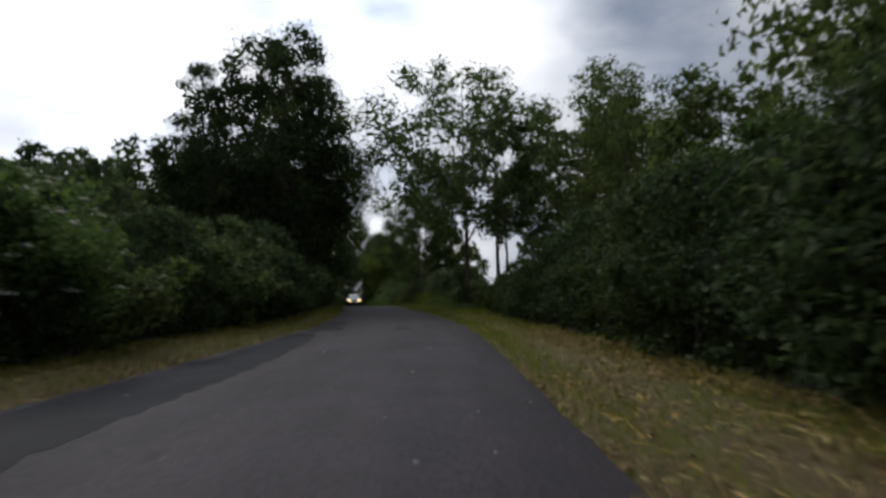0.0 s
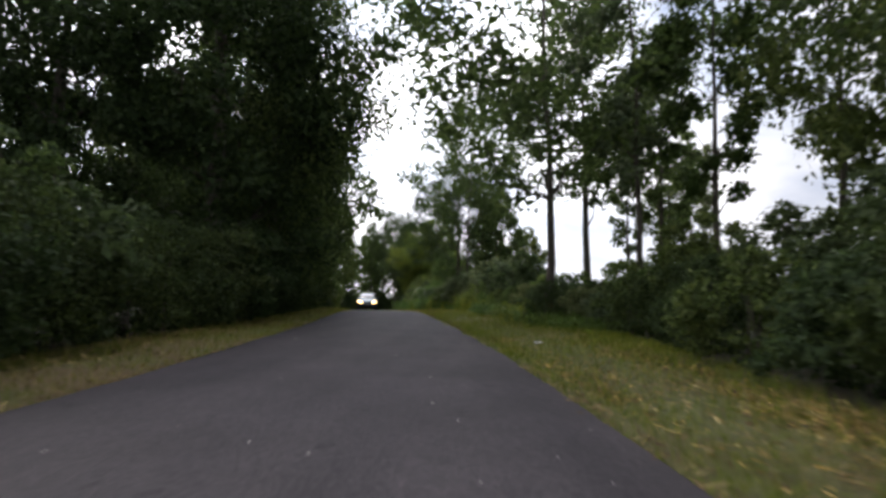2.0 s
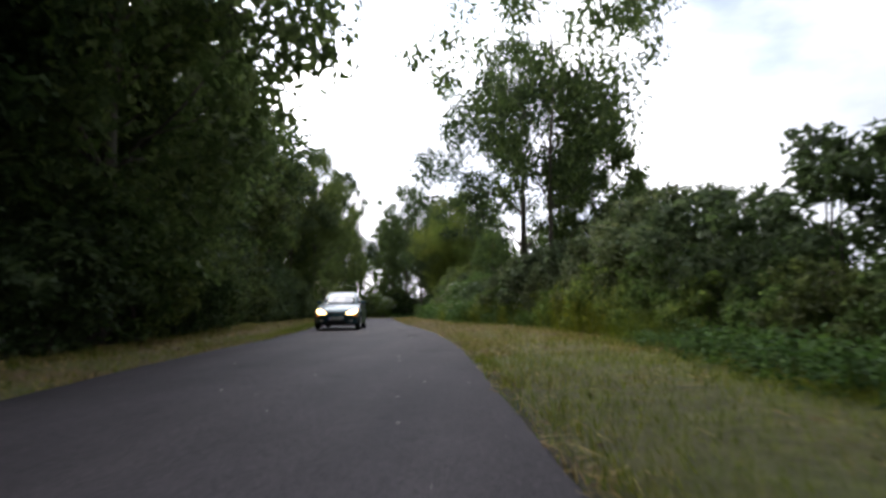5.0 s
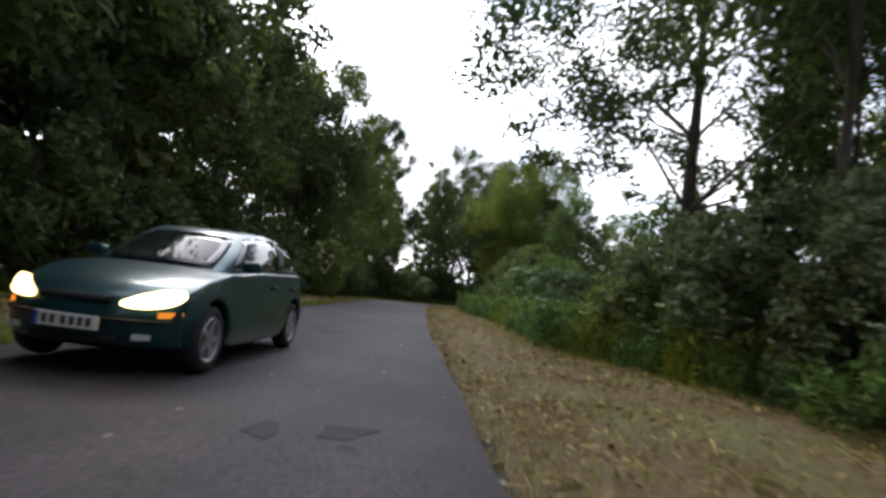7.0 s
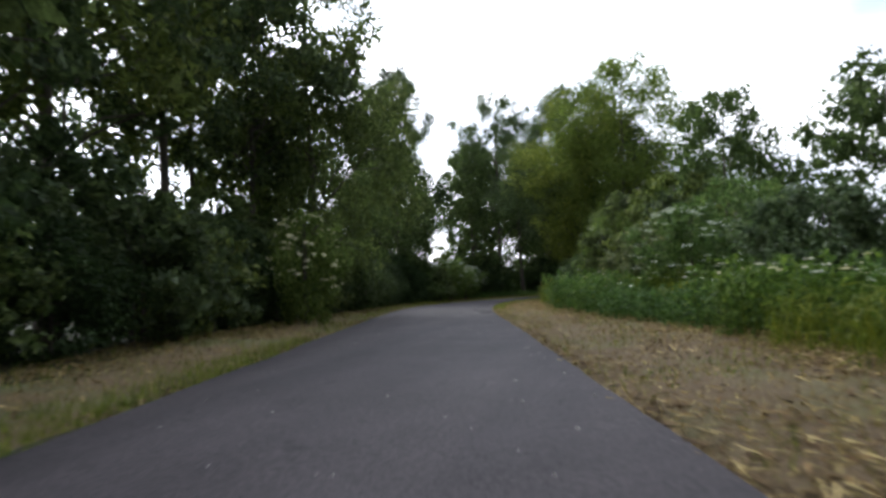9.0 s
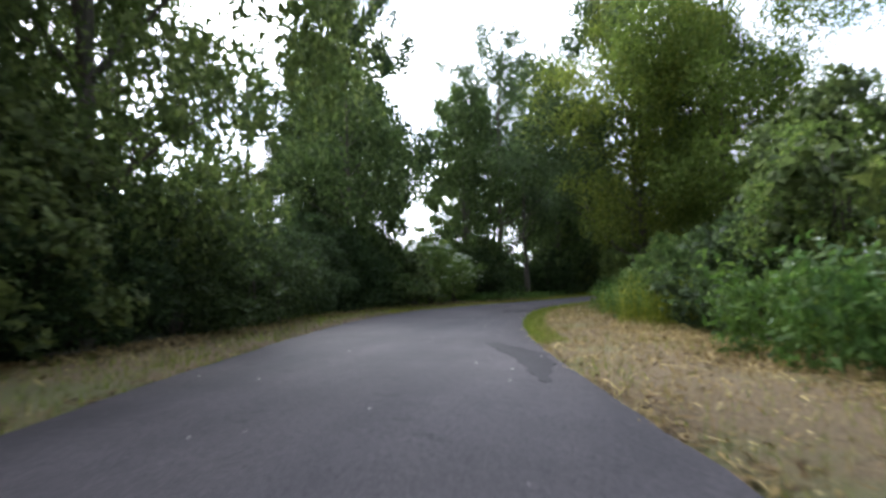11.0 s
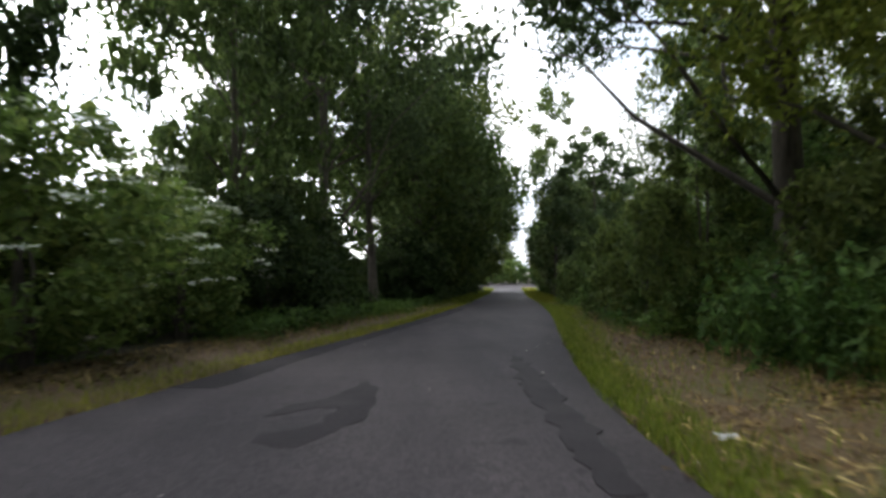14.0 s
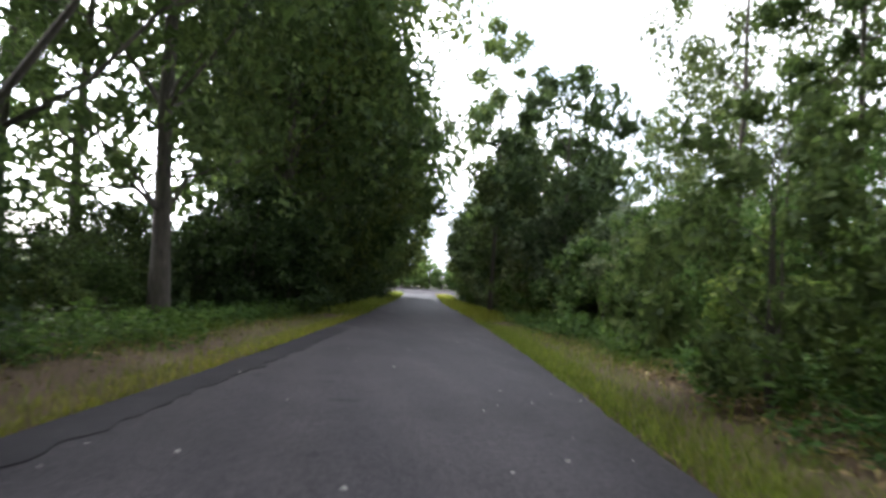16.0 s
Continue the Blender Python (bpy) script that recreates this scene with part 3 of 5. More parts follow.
def stand(key, x, y, height=None, wide=1.0, which=None):
    """Stands a plant of that kind at x, y; height in metres, wide: its breadth against its usual shape."""
    group = kinds[key]
    entry = group[which] if which is not None else rnd.choice(group)
    ob, usual, used = entry
    k = (height or usual) / usual
    m = pose(x, y, ground_z(x, y) - 0.03, 0, 0, rnd.uniform(0, 360)) @ Matrix.Diagonal((k * wide, k * wide, k, 1))
    if not used:
        entry[2] = True
        ob.matrix_basis = m
        return ob
    return copy_thing(ob, m @ Matrix.Diagonal((1 / ob.scale[0], 1 / ob.scale[1], 1 / ob.scale[2], 1)))


# gaps in the hedges where a single bush of another kind stands
GAPS = [(-20.5, 93.6, 1.8), (-23.6, 122.8, 2.2), (-23.3, 127.4, 2.2)]


def hedge(side, s0, s1, step, edge, keys, low, high):
    """A row of bushes along the verge; edge: metres from the verge's far side to the bush."""
    s = s0
    while s < s1:
        x, y = at(s, side * (verge_width(side, s) + edge + rnd.uniform(-0.25, 0.45)))
        if all(math.hypot(x - gx, y - gy) > gr for gx, gy, gr in GAPS):
            stand(rnd.choice(keys), x, y, rnd.uniform(low, high), rnd.uniform(0.95, 1.2))
        s += step * rnd.uniform(0.8, 1.2)


def wood(side, s0, s1, step, d0, d1, keys, low, high):
    s = s0
    while s < s1:
        x, y = at(s, side * rnd.uniform(d0, d1))
        stand(rnd.choice(keys), x, y, rnd.uniform(low, high))
        s += step * rnd.uniform(0.75, 1.25)


# --- first stretch, left: low hedge, then the huge ivy-clad trees
hedge(-1, -14, 14, 2.2, 1.0, ["bush", "thick"], 2.0, 2.6)
hedge(-1, 14, 38, 2.2, 1.0, ["bush", "thick"], 2.3, 3.2)
hedge(-1, -12, 15, 3.0, 3.0, ["hazel"], 2.7, 3.4)
hedge(-1, 16, 32, 3.0, 3.2, ["hazel"], 3.5, 4.5)
wood(-1, 8, 21, 3.6, 11, 15, ["hazel"], 4.2, 5.2)
wood(-1, 21, 35, 3.6, 12, 17, ["hazel", "broad"], 6.5, 8.5)
for x, y, h, w in ((-26.5, 27.5, 7.4, 1.1), (-25.0, 31.0, 8.6, 1.1), (-23.2, 34.5, 10.2, 1.0), (-20.5, 37.5, 11.6, 1.0), (-30.5, 24.0, 6.4, 1.2)):
    stand("broad", x, y, h, w, 0)
stand("thick", -7.4, 23.5, 3.9)
stand("elder", -6.9, 8.6, 3.0)
stand("ivy", -12.0, 42.4, 21.0, 1.06)
stand("ivy", -16.2, 38.5, 17.0, 0.9)
stand("close", -11.6, 47.5, 20.0, 0.85, 0)
stand("ivy", -15.5, 53.0, 20.0, 0.95)
stand("near", -14.0, 59.0, 15.0, 0.95)
# --- first stretch, right: tall hedge with trees behind it
hedge(1, -14, 2, 2.0, 0.9, ["bush"], 2.3, 3.4)
hedge(1, 2, 21, 1.9, 1.0, ["thick"], 2.4, 3.4)
hedge(1, 21, 34, 2.0, 1.0, ["thick", "bush", "pale"], 1.7, 2.3)
hedge(1, -6, 20, 3.0, 2.9, ["hazel"], 3.4, 4.6)
hedge(1, 20, 34, 3.0, 2.9, ["hazel"], 2.5, 3.2)
stand("close", 9.6, 12.5, 7.0, 1.1, 0)
stand("near", 9.0, 7.6, 11.5, 0.85)
stand("broad", 10.0, 20.0, 9.0)
stand("open", 9.0, 27.0, 11.0, 0.8)
stand("oak", 9.8, 30.6, 14.0, 0.9)
stand("near", 11.2, 34.6, 13.5, 0.8, 0)
stand("slim", 12.2, 41.0, 17.0, 1.1)
stand("slim", 4.4, 39.6, 15.0, 0.9, 1)
stand("slim", 6.4, 38.2, 14.0, 1.0, 0)
stand("open", 17.0, 36.0, 14.0, 0.9)
stand("broad", 20.0, 29.0, 11.0)
stand("open", 21.5, 46.0, 14.0, 0.9)
# the open group of tall trunks
stand("oak", 1.7, 42.6, 19.0, 1.2)
stand("thick", 1.5, 41.4, 1.7, 1.0)
stand("thick", 3.4, 41.2, 1.7, 1.0)
stand("high", 5.3, 53.8, 19.5, 0.95, 1)
stand("slim", 10.2, 56.0, 17.0, 1.1, 0)
stand("slim", 8.6, 57.3, 14.0, 0.9, 0)
stand("slim", 17.0, 71.4, 17.0, 1.1)
stand("slim", 13.5, 64.0, 16.0, 1.0)
stand("slim", 20.0, 77.5, 16.0, 1.2)
hedge(1, 35, 60, 1.9, 1.1, ["bush", "bright", "bush", "pale"], 1.3, 1.8)
hedge(1, 60, 75, 1.9, 0.9, ["bright", "pale", "fine"], 1.7, 2.4)
hedge(1, 36, 60, 2.6, 3.0, ["bush", "bright", "pale"], 1.8, 2.5)
hedge(1, 60, 75, 2.6, 2.6, ["bright", "fine", "pale"], 2.3, 3.2)
hedge(1, 56, 76, 2.6, 2.2, ["hazel", "pale"], 3.2, 4.2)
wood(1, 40, 70, 5.0, 20, 34, ["hazel"], 4.0, 5.5)
# --- middle stretch, left: woodland wall
hedge(-1, 38, 78, 2.1, 1.0, ["bush", "thick"], 2.3, 3.4)
hedge(-1, 78, 100, 2.1, 1.0, ["bush", "thick"], 2.3, 3.4)
hedge(-1, 58, 80, 3.0, 3.0, ["hazel"], 4.5, 6.0)
hedge(-1, 80, 104, 2.6, 2.6, ["hazel"], 4.0, 4.8)
stand("elder", -20.5, 93.6, 3.5, 0.62)
for x, y, h in ((-23.6, 93.2, 3.6), (-24.2, 95.6, 3.6), (-24.4, 98.0, 3.8), (-22.6, 98.4, 3.2)):
    stand("hazel", x, y, h, 1.1)
wood(-1, 62, 84, 4.6, 8.5, 11, ["broad", "near"], 14.0, 17.0)
wood(-1, 56, 84, 5.5, 14, 20, ["broad", "high"], 15.0, 18.0)
wood(-1, 85, 103, 3.4, 7.5, 11, ["high"], 15.0, 18.0)
wood(-1, 86, 104, 6.0, 14, 20, ["high"], 14.0, 17.0)
# middle stretch, right: the lone pair, herbs and round bushes
stand("oak", -2.2, 73.0, 20.5, 0.75)
turned_beech = stand("beech", -3.5, 79.4, 16.0, 1.08)
turned_beech.matrix_basis = turned_beech.matrix_basis @ pose(0, 0, 0, 0, 0, 150)
stand("broad", 0.5, 79.0, 12.0, 0.8)
stand("broad", 4.0, 88.0, 10.0)
hedge(1, 78, 104, 3.0, 5.2, ["bright", "pale", "hazel"], 2.6, 3.6)
stand("elder", -8.9, 96.8, 3.4, 0.9)
stand("pale", -6.5, 93.0, 3.2)
stand("near", -6.2, 104.2, 9.2, 0.8, 0)
stand("hazel", -8.6, 102.4, 5.4, 1.0, 0)
stand("fine", -7.0, 98.6, 4.3, 1.0)
stand("fine", -10.9, 105.6, 4.2, 1.0)
stand("pale", -10.0, 99.6, 3.0, 1.0)
stand("broad", 1.0, 107.0, 11.0)
stand("hazel", -10.5, 106.0, 5.0)
stand("hazel", -8.5, 102.0, 4.5)
# --- last stretch, left
hedge(-1, 100, 116, 2.1, 0.9, ["thick"], 2.2, 3.2)
hedge(-1, 116, 128, 2.1, 0.9, ["bush", "thick"], 2.2, 3.2)
hedge(-1, 104, 113, 3.2, 3.0, ["hazel"], 4.0, 5.5)
hedge(-1, 99, 131, 2.0, 2.1, ["bush"], 1.2, 1.8)
hedge(-1, 114, 130, 2.8, 3.0, ["hazel"], 3.3, 4.2)
stand("hazel", -25.6, 133.0, 6.0, 0.9)
stand("close", -24.2, 101.3, 17.5, 0.75, 0)
stand("near", -25.7, 116.5, 11.0, 0.8, 0)
wood(-1, 99, 113, 2.3, 6.5, 9.0, ["bush"], 2.2, 2.8)
stand("open", -27.5, 97.5, 17.5, 0.85)
stand("high", -33.0, 111.0, 16.0, 0.9, 1)
stand("high", -34.5, 122.0, 15.0, 0.8, 0)
stand("ivy", -29.4, 127.2, 21.5, 0.66)
stand("ivy", -30.8, 125.6, 19.5, 0.68)
stand("ivy", -33.8, 128.5, 18.0, 0.7)
stand("open", -33.6, 118.5, 12.0, 0.8, 1)
for x, y, h in ((-25.6, 120.4, 2.8), (-26.0, 123.4, 2.7), (-25.8, 126.4, 2.9), (-25.6, 129.4, 3.0), (-25.0, 132.6, 3.0)):
    stand("thick", x, y, h, 1.1)
stand("elder", -23.6, 122.8, 3.4, 1.2)
stand("elder", -23.3, 127.4, 3.0, 1.1)
stand("beech", -21.8, 137.5, 21.5, 0.82)
stand("near", -23.4, 131.6, 15.0, 0.6, 0)
stand("thick", -22.5, 134.6, 4.2, 1.1)
stand("thick", -24.4, 135.6, 4.0, 1.1)
stand("hazel", -22.6, 132.8, 4.2, 1.1)
stand("thick", -22.2, 130.0, 3.4, 1.1)
stand("slim", -24.6, 139.6, 17.5, 1.2, 0)
stand("open", -20.0, 142.0, 18.5, 1.0, 0)
stand("oak", -17.8, 150.5, 19.0, 0.9)
stand("open", -23.2, 146.0, 17.5, 0.9, 0)
for x, y, h in ((-24.2, 137.5, 2.6), (-22.8, 140.0, 2.4), (-21.8, 144.0, 2.8), (-22.6, 148.5, 3.4), (-20.2, 147.2, 3.0), (-19.2, 150.6, 3.8)):
    stand("thick", x, y, h, 1.2)
hedge(-1, 130, 185, 2.4, 2.2, ["bush"], 1.0, 1.7)
hedge(-1, 128, 170, 3.4, 9.5, ["hazel", "bush"], 1.8, 3.2)
wood(-1, 152, 200, 6.0, 7, 11, ["high"], 14.0, 17.5)
hedge(-1, 146, 196, 3.0, 1.3, ["thick"], 3.4, 4.6)
stand("slim", -25.0, 145.0, 16.5, 1.1, 0)
stand("slim", -28.5, 150.0, 16.0, 1.1, 0)
wood(-1, 132, 200, 4.2, 15, 22, ["hazel"], 2.4, 3.4)
wood(-1, 149, 198, 4.2, 4.5, 5.4, ["near", "open"], 14.5, 17.5)
# --- last stretch, right
stand("bush", -11.9, 106.5, 2.6, 1.2, 1)
stand("bush", -12.4, 109.0, 2.2, 1.2, 0)
hedge(1, 112, 128, 1.9, 0.9, ["bright"], 1.5, 2.2)
hedge(1, 142, 186, 2.2, 1.4, ["bright", "pale"], 2.4, 3.2)
hedge(1, 114, 142, 2.1, 1.4, ["fine", "bright"], 2.0, 2.8)
hedge(1, 126, 144, 2.3, 2.4, ["fine"], 3.0, 4.2)
hedge(1, 144, 186, 2.6, 2.4, ["hazel", "pale"], 3.8, 4.8)
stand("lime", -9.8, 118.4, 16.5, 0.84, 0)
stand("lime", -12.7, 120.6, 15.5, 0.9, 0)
stand("beech", -12.8, 123.4, 16.5, 1.05)
for x, y, h in ((-12.9, 121.4, 3.4), (-13.1, 125.4, 4.0), (-12.7, 128.8, 3.6), (-12.2, 132.6, 3.2), (-10.6, 125.4, 4.4)):
    stand("hazel", x, y, h, 0.9, 0)
stand("broad", -6.0, 122.0, 9.0)
stand("open", -5.4, 141.0, 13.0, 0.8)
stand("slim", -7.6, 133.0, 13.0, 1.0)
stand("slim", -9.2, 130.6, 15.0, 1.0, 0)
stand("slim", -6.0, 137.2, 12.5, 0.9)
stand("slim", -2.0, 136.0, 14.0, 1.0)
stand("slim", -6.8, 158.0, 17.0, 0.9, 0)
wood(1, 150, 196, 4.0, 5.2, 6.6, ["broad"], 8.5, 10.5)
wood(1, 132, 190, 6.0, 13, 19, ["slim", "open"], 12.0, 15.0)
# --- behind the start, and beyond the end
wood(-1, -60, -16, 9.0, 6, 12, ["broad", "hazel"], 6.0, 12.0)
wood(1, -60, -16, 9.0, 6, 12, ["broad", "hazel"], 6.0, 12.0)
for i in range(12):
    stand("far", -52 + rnd.uniform(-4, 4), 105 + 7 * i, rnd.uniform(5, 6.5), 1.2)
# the sunlit hedge across the road at the lane's end
for i in range(20):
    stand("light_far", -22 + 2.4 * i + rnd.uniform(-0.4, 0.4), 217 + rnd.uniform(-0.5, 0.6), rnd.uniform(3.2, 4.4), 1.2)
for i in range(14):
    stand("light_far", -30 + 5.5 * i + rnd.uniform(-1, 1), 220 + rnd.uniform(-1, 3), rnd.uniform(3.5, 5), 1.3)
for i in range(26):
    stand("far", -90 + 9 * i + rnd.uniform(-2, 2), 262 + rnd.uniform(-6, 6), rnd.uniform(5, 8), 1.5)
for i in range(24):
    stand("far", -75 + rnd.uniform(-9, 9), -20 + 9 * i, rnd.uniform(5, 7), 1.5)
    stand("far", 60 + rnd.uniform(-9, 9), -20 + 9 * i, rnd.uniform(5, 8), 1.2)


# ---------------------------------------------------------------- grass, straw and herbs
def blade_quads(rng, x, y, z, tall, wide, bend):
    """Upright, leaning blades."""
    n = len(x)
    a = rng.uniform(0, 2 * math.pi, n)
    lean = rng.uniform(0.15, bend, n) * tall
    foot = np.stack([x, y, z], axis=1)
    side = np.stack([np.cos(a), np.sin(a), np.zeros(n)], axis=1) * (wide / 2)[:, None]
    push = np.stack([-np.sin(a), np.cos(a), np.zeros(n)], axis=1) * lean[:, None]
    up = np.stack([np.zeros(n), np.zeros(n), tall], axis=1)
    return np.stack([foot - side, foot + side, foot + up + push], axis=1)


def flat_quads(rng, x, y, z, length, wide):
    """Cut stalks lying about."""
    n = len(x)
    a, t = rng.uniform(0, 2 * math.pi, n), rng.normal(0, 0.22, n)
    c = np.stack([x, y, z + 0.012 + rng.random(n) * 0.03], axis=1)
    along = np.stack([np.cos(a) * np.cos(t), np.sin(a) * np.cos(t), np.sin(t)], axis=1) * (length / 2)[:, None]
    side = np.stack([-np.sin(a), np.cos(a), np.full(n, 0.25)], axis=1) * (wide / 2)[:, None]
    return np.stack([c - along - side * 1.3, c - along + side * 1.3, c + along], axis=1)


def green_share(side, s, u, w):
    """Share of green among the blades u metres from the asphalt; w: a wandering value from -1 to 1."""
    if side > 0:
        base = float(np.interp(s, [-20, 12, 30, 54, 62, 80, 100, 122, 132, 142], [0.12, 0.3, 0.84, 0.84, 0.4, 0.15, 0.06, 0.1, 0.2, 0.55]))
        strip = float(np.interp(s, [-20, 30, 60, 76, 98, 106, 112, 140], [0.75, 0.8, 0.5, 0.25, 0.15, 0.5, 1.0, 1.0]))
        reach = float(np.interp(s, [-20, 104, 110, 122, 130, 200], [0.55, 0.3, 0.45, 0.5, 0.8, 0.9]))
    else:
        base = float(np.interp(s, [-20, 50, 70, 100, 125, 140], [0.4, 0.45, 0.25, 0.12, 0.12, 0.6]))
        strip = float(np.interp(s, [-20, 60, 74, 98, 110, 140], [0.5, 0.6, 0.95, 0.5, 0.8, 0.9]))
        reach = float(np.interp(s, [-20, 60, 80, 200], [0.5, 0.5, 0.6, 0.45]))
    k = max(0.0, min(1.0, (u - reach) / 0.25))
    return max(0.0, min(1.0, strip * (1 - k) + base * k + 0.5 * w))


def litter_share(side, s):
    """Share of brown litter among the dry pieces."""
    if side > 0:
        return float(np.interp(s, [0, 60, 70, 90, 104, 116, 126, 140], [0.1, 0.25, 0.45, 0.4, 0.15, 0.3, 0.8, 0.7]))
    return float(np.interp(s, [0, 60, 90, 104, 120, 150], [0.15, 0.2, 0.4, 0.75, 0.9, 0.8]))


def make_verge_cover(side, count, s0, s1, seed):
    rng = np.random.default_rng(seed)
    sets = {"green": [], "straw": [], "litter": []}
    for _ in range(count):
        s = rng.uniform(s0, s1)
        reach = verge_width(side, s) - half(side, s) + 0.7
        u = rng.random() ** 1.1 * reach - 0.06
        x, y = at(s, side * (half(side, s) + u))
        w = noise.noise((x * 0.55, y * 0.55, 11)) + 0.4 * noise.noise((x * 2.1, y * 2.1, 3))
        if rng.random() < green_share(side, s, u, w):
            key = "green"
        else:
            key = "litter" if rng.random() < litter_share(side, s) else "straw"
        hump = 0.05 * math.sin(math.pi * max(0, min(1, u / reach)))
        sets[key].append((x, y, max(ground_z(x, y), rise(y) - 0.03) + hump, u))
    for key, rows in sets.items():
        r = np.array(rows)
        n = len(r)
        x, y, z, u = r.T
        if key == "green":
            tall = rng.uniform(0.05, 0.17, n) * np.where(u < 0.1, 0.6, 1) * rng.choice([1, 1, 1, 1.8], n)
            q = blade_quads(rng, x, y, z - 0.02, tall, rng.uniform(0.009, 0.018, n), 1.2)
            name, mat, label = "green_grass", GRASS, "short green grass tufts along the lane"
        elif key == "straw":
            up = rng.random(n) < 0.35
            q1 = blade_quads(rng, x[up], y[up], z[up] - 0.02, rng.uniform(0.07, 0.24, up.sum()), rng.uniform(0.006, 0.013, up.sum()), 1.3)
            lo = ~up
            q2 = flat_quads(rng, x[lo], y[lo], z[lo], rng.uniform(0.08, 0.38, lo.sum()), rng.uniform(0.008, 0.022, lo.sum()))
            q = np.concatenate([q1, q2])
            name, mat, label = "dry_grass", STRAW, "dry straw-coloured mown grass on the verge"
        else:
            q = flat_quads(rng, x, y, z, rng.uniform(0.06, 0.2, n), rng.uniform(0.015, 0.05, n))
            name, mat, label = "leaf_litter", LITTER, "brown fallen leaves and cut stalks on the verge"
        tagged(new(name, leaf_mesh(name, q, mat)), label, "grass" if key != "litter" else "leaf litter", kind="stuff")


make_verge_cover(1, 180000, -1, 146, 71)
make_verge_cover(-1, 130000, -1, 146, 72)


def make_edge_strip(side, s0, s1, u0, u1, count, seed, k=1.0, mat=FRESH, label="fresh green grass strip at the edge of the asphalt"):
    """A thick strip of grass beside the asphalt."""
    rng = np.random.default_rng(seed)
    rows = []
    for _ in range(count):
        s = rng.uniform(s0, s1)
        mid, wide = (u0 + u1) / 2, (u1 - u0) / 2
        u = mid + wide * (rng.uniform(-1, 1) + 0.45 * noise.noise((s * 0.8, side, 6)))
        x, y = at(s, side * (half(side, s) + u))
        rows.append((x, y, max(ground_z(x, y), rise(y) - 0.03) + 0.01))
    x, y, z = np.array(rows).T
    n = len(x)
    q = blade_quads(rng, x, y, z - 0.02, k * rng.uniform(0.06, 0.17, n), k * rng.uniform(0.008, 0.018, n), 0.9)
    tagged(new("grass_strip", leaf_mesh("grass_strip", q, mat)), label, "grass", kind="stuff")


make_edge_strip(1, 103, 150, -0.02, 0.5, 32000, 75)
make_edge_strip(-1, 113, 150, -0.02, 0.45, 22000, 76)
make_edge_strip(-1, 62, 90, 0.0, 0.55, 9000, 77)
make_edge_strip(1, 148, 206, 0.0, 1.9, 14000, 79, 2.4)
make_edge_strip(-1, 148, 206, 0.0, 1.9, 14000, 80, 2.4)
make_edge_strip(1, 0, 40, 0.1, 0.6, 12000, 78)
make_edge_strip(1, 30, 64, 0.2, 4.0, 70000, 83, 0.9, GRASS, "short matted olive-green grass on the verge")
make_edge_strip(-1, 0, 64, 0.0, 1.1, 26000, 84, 0.9, GRASS, "short yellowing grass under the hedge")


def make_matting(s0, s1, u1, count, seed):
    """Matted, broken straw lying flat on the right-hand verge."""
    rng = np.random.default_rng(seed)
    rows = []
    for _ in range(count):
        s, u = rng.uniform(s0, s1), rng.uniform(0.25, u1)
        if noise.noise((s * 0.9, u * 0.9, 21)) < rng.uniform(-0.6, 0.35):
            continue
        x, y = at(s, half(1, s) + u)
        rows.append((x, y, max(ground_z(x, y), rise(y) - 0.03) + 0.03))
    x, y, z = np.array(rows).T
    n = len(x)
    q = flat_quads(rng, x, y, z, rng.uniform(0.06, 0.22, n), rng.uniform(0.01, 0.028, n))
    cut = int(n * 0.62)
    tagged(new("straw_mat", leaf_mesh("straw_mat", q[:cut], STRAW)), "matted broken straw lying on the verge", "straw", kind="stuff")
    tagged(new("leaf_mat", leaf_mesh("leaf_mat", q[cut:], LITTER)), "brown withered leaves matted into the verge", "leaf litter", kind="stuff")


make_matting(56, 112, 3.8, 100000, 91)
make_matting(-1, 34, 2.4, 34000, 93)
make_matting(112, 128, 2.6, 12000, 92)


def make_herbs(name, seed, size, stems, leaves, tall, leaf, mat, label):
    """A patch of upright stems with leaves all the way up."""
    rng = np.random.default_rng(seed)
    px, py = rng.uniform(-size, size, stems), rng.uniform(-size, size, stems)
    h = tall * rng.uniform(0.6, 1.15, stems)
    q = [blade_quads(rng, px, py, np.zeros(stems) - 0.02, h, np.full(stems, 0.012), 0.3)]
    pick = rng.integers(0, stems, leaves)
    up = rng.random(leaves) ** 0.7
    a = rng.uniform(0, 2 * math.pi, leaves)
    out = np.stack([np.cos(a), np.sin(a), np.zeros(leaves)], axis=1)
    pos = np.stack([px[pick], py[pick], h[pick] * up], axis=1) + out * (0.05 + 0.05 * rng.random((leaves, 1)))
    q.append(leaf_shapes(rng, pos, out, leaf[0], leaf[1], 0.7, 0.4))
    return tagged(new(name, leaf_mesh(name, np.concatenate(q), mat)), label, "herbs", kind="stuff")


HERBS = [make_herbs("nettle_patch", 81, 1.1, 100, 1300, 1.15, (0.125, 0.062), HERB, "thick patch of tall green nettles"),
         make_herbs("nettle_patch", 82, 1.1, 100, 1300, 1.0, (0.12, 0.06), HERB, "thick patch of tall green nettles"),
         make_herbs("reed_patch", 83, 1.1, 420, 500, 1.3, (0.3, 0.02), GRASS, "tall grass and reeds beside the verge")]
used_herbs = set()


def herbs(which, x, y, k=1.0, tall=1.0):
    ob = HERBS[which]
    m = pose(x, y, ground_z(x, y), 0, 0, rnd.uniform(0, 360)) @ Matrix.Diagonal((k, k, k * tall, 1))
    if which not in used_herbs:
        used_herbs.add(which)
        ob.matrix_basis = m
    else:
        copy_thing(ob, m @ Matrix.Diagonal((1 / ob.scale[0], 1 / ob.scale[1], 1 / ob.scale[2], 1)))


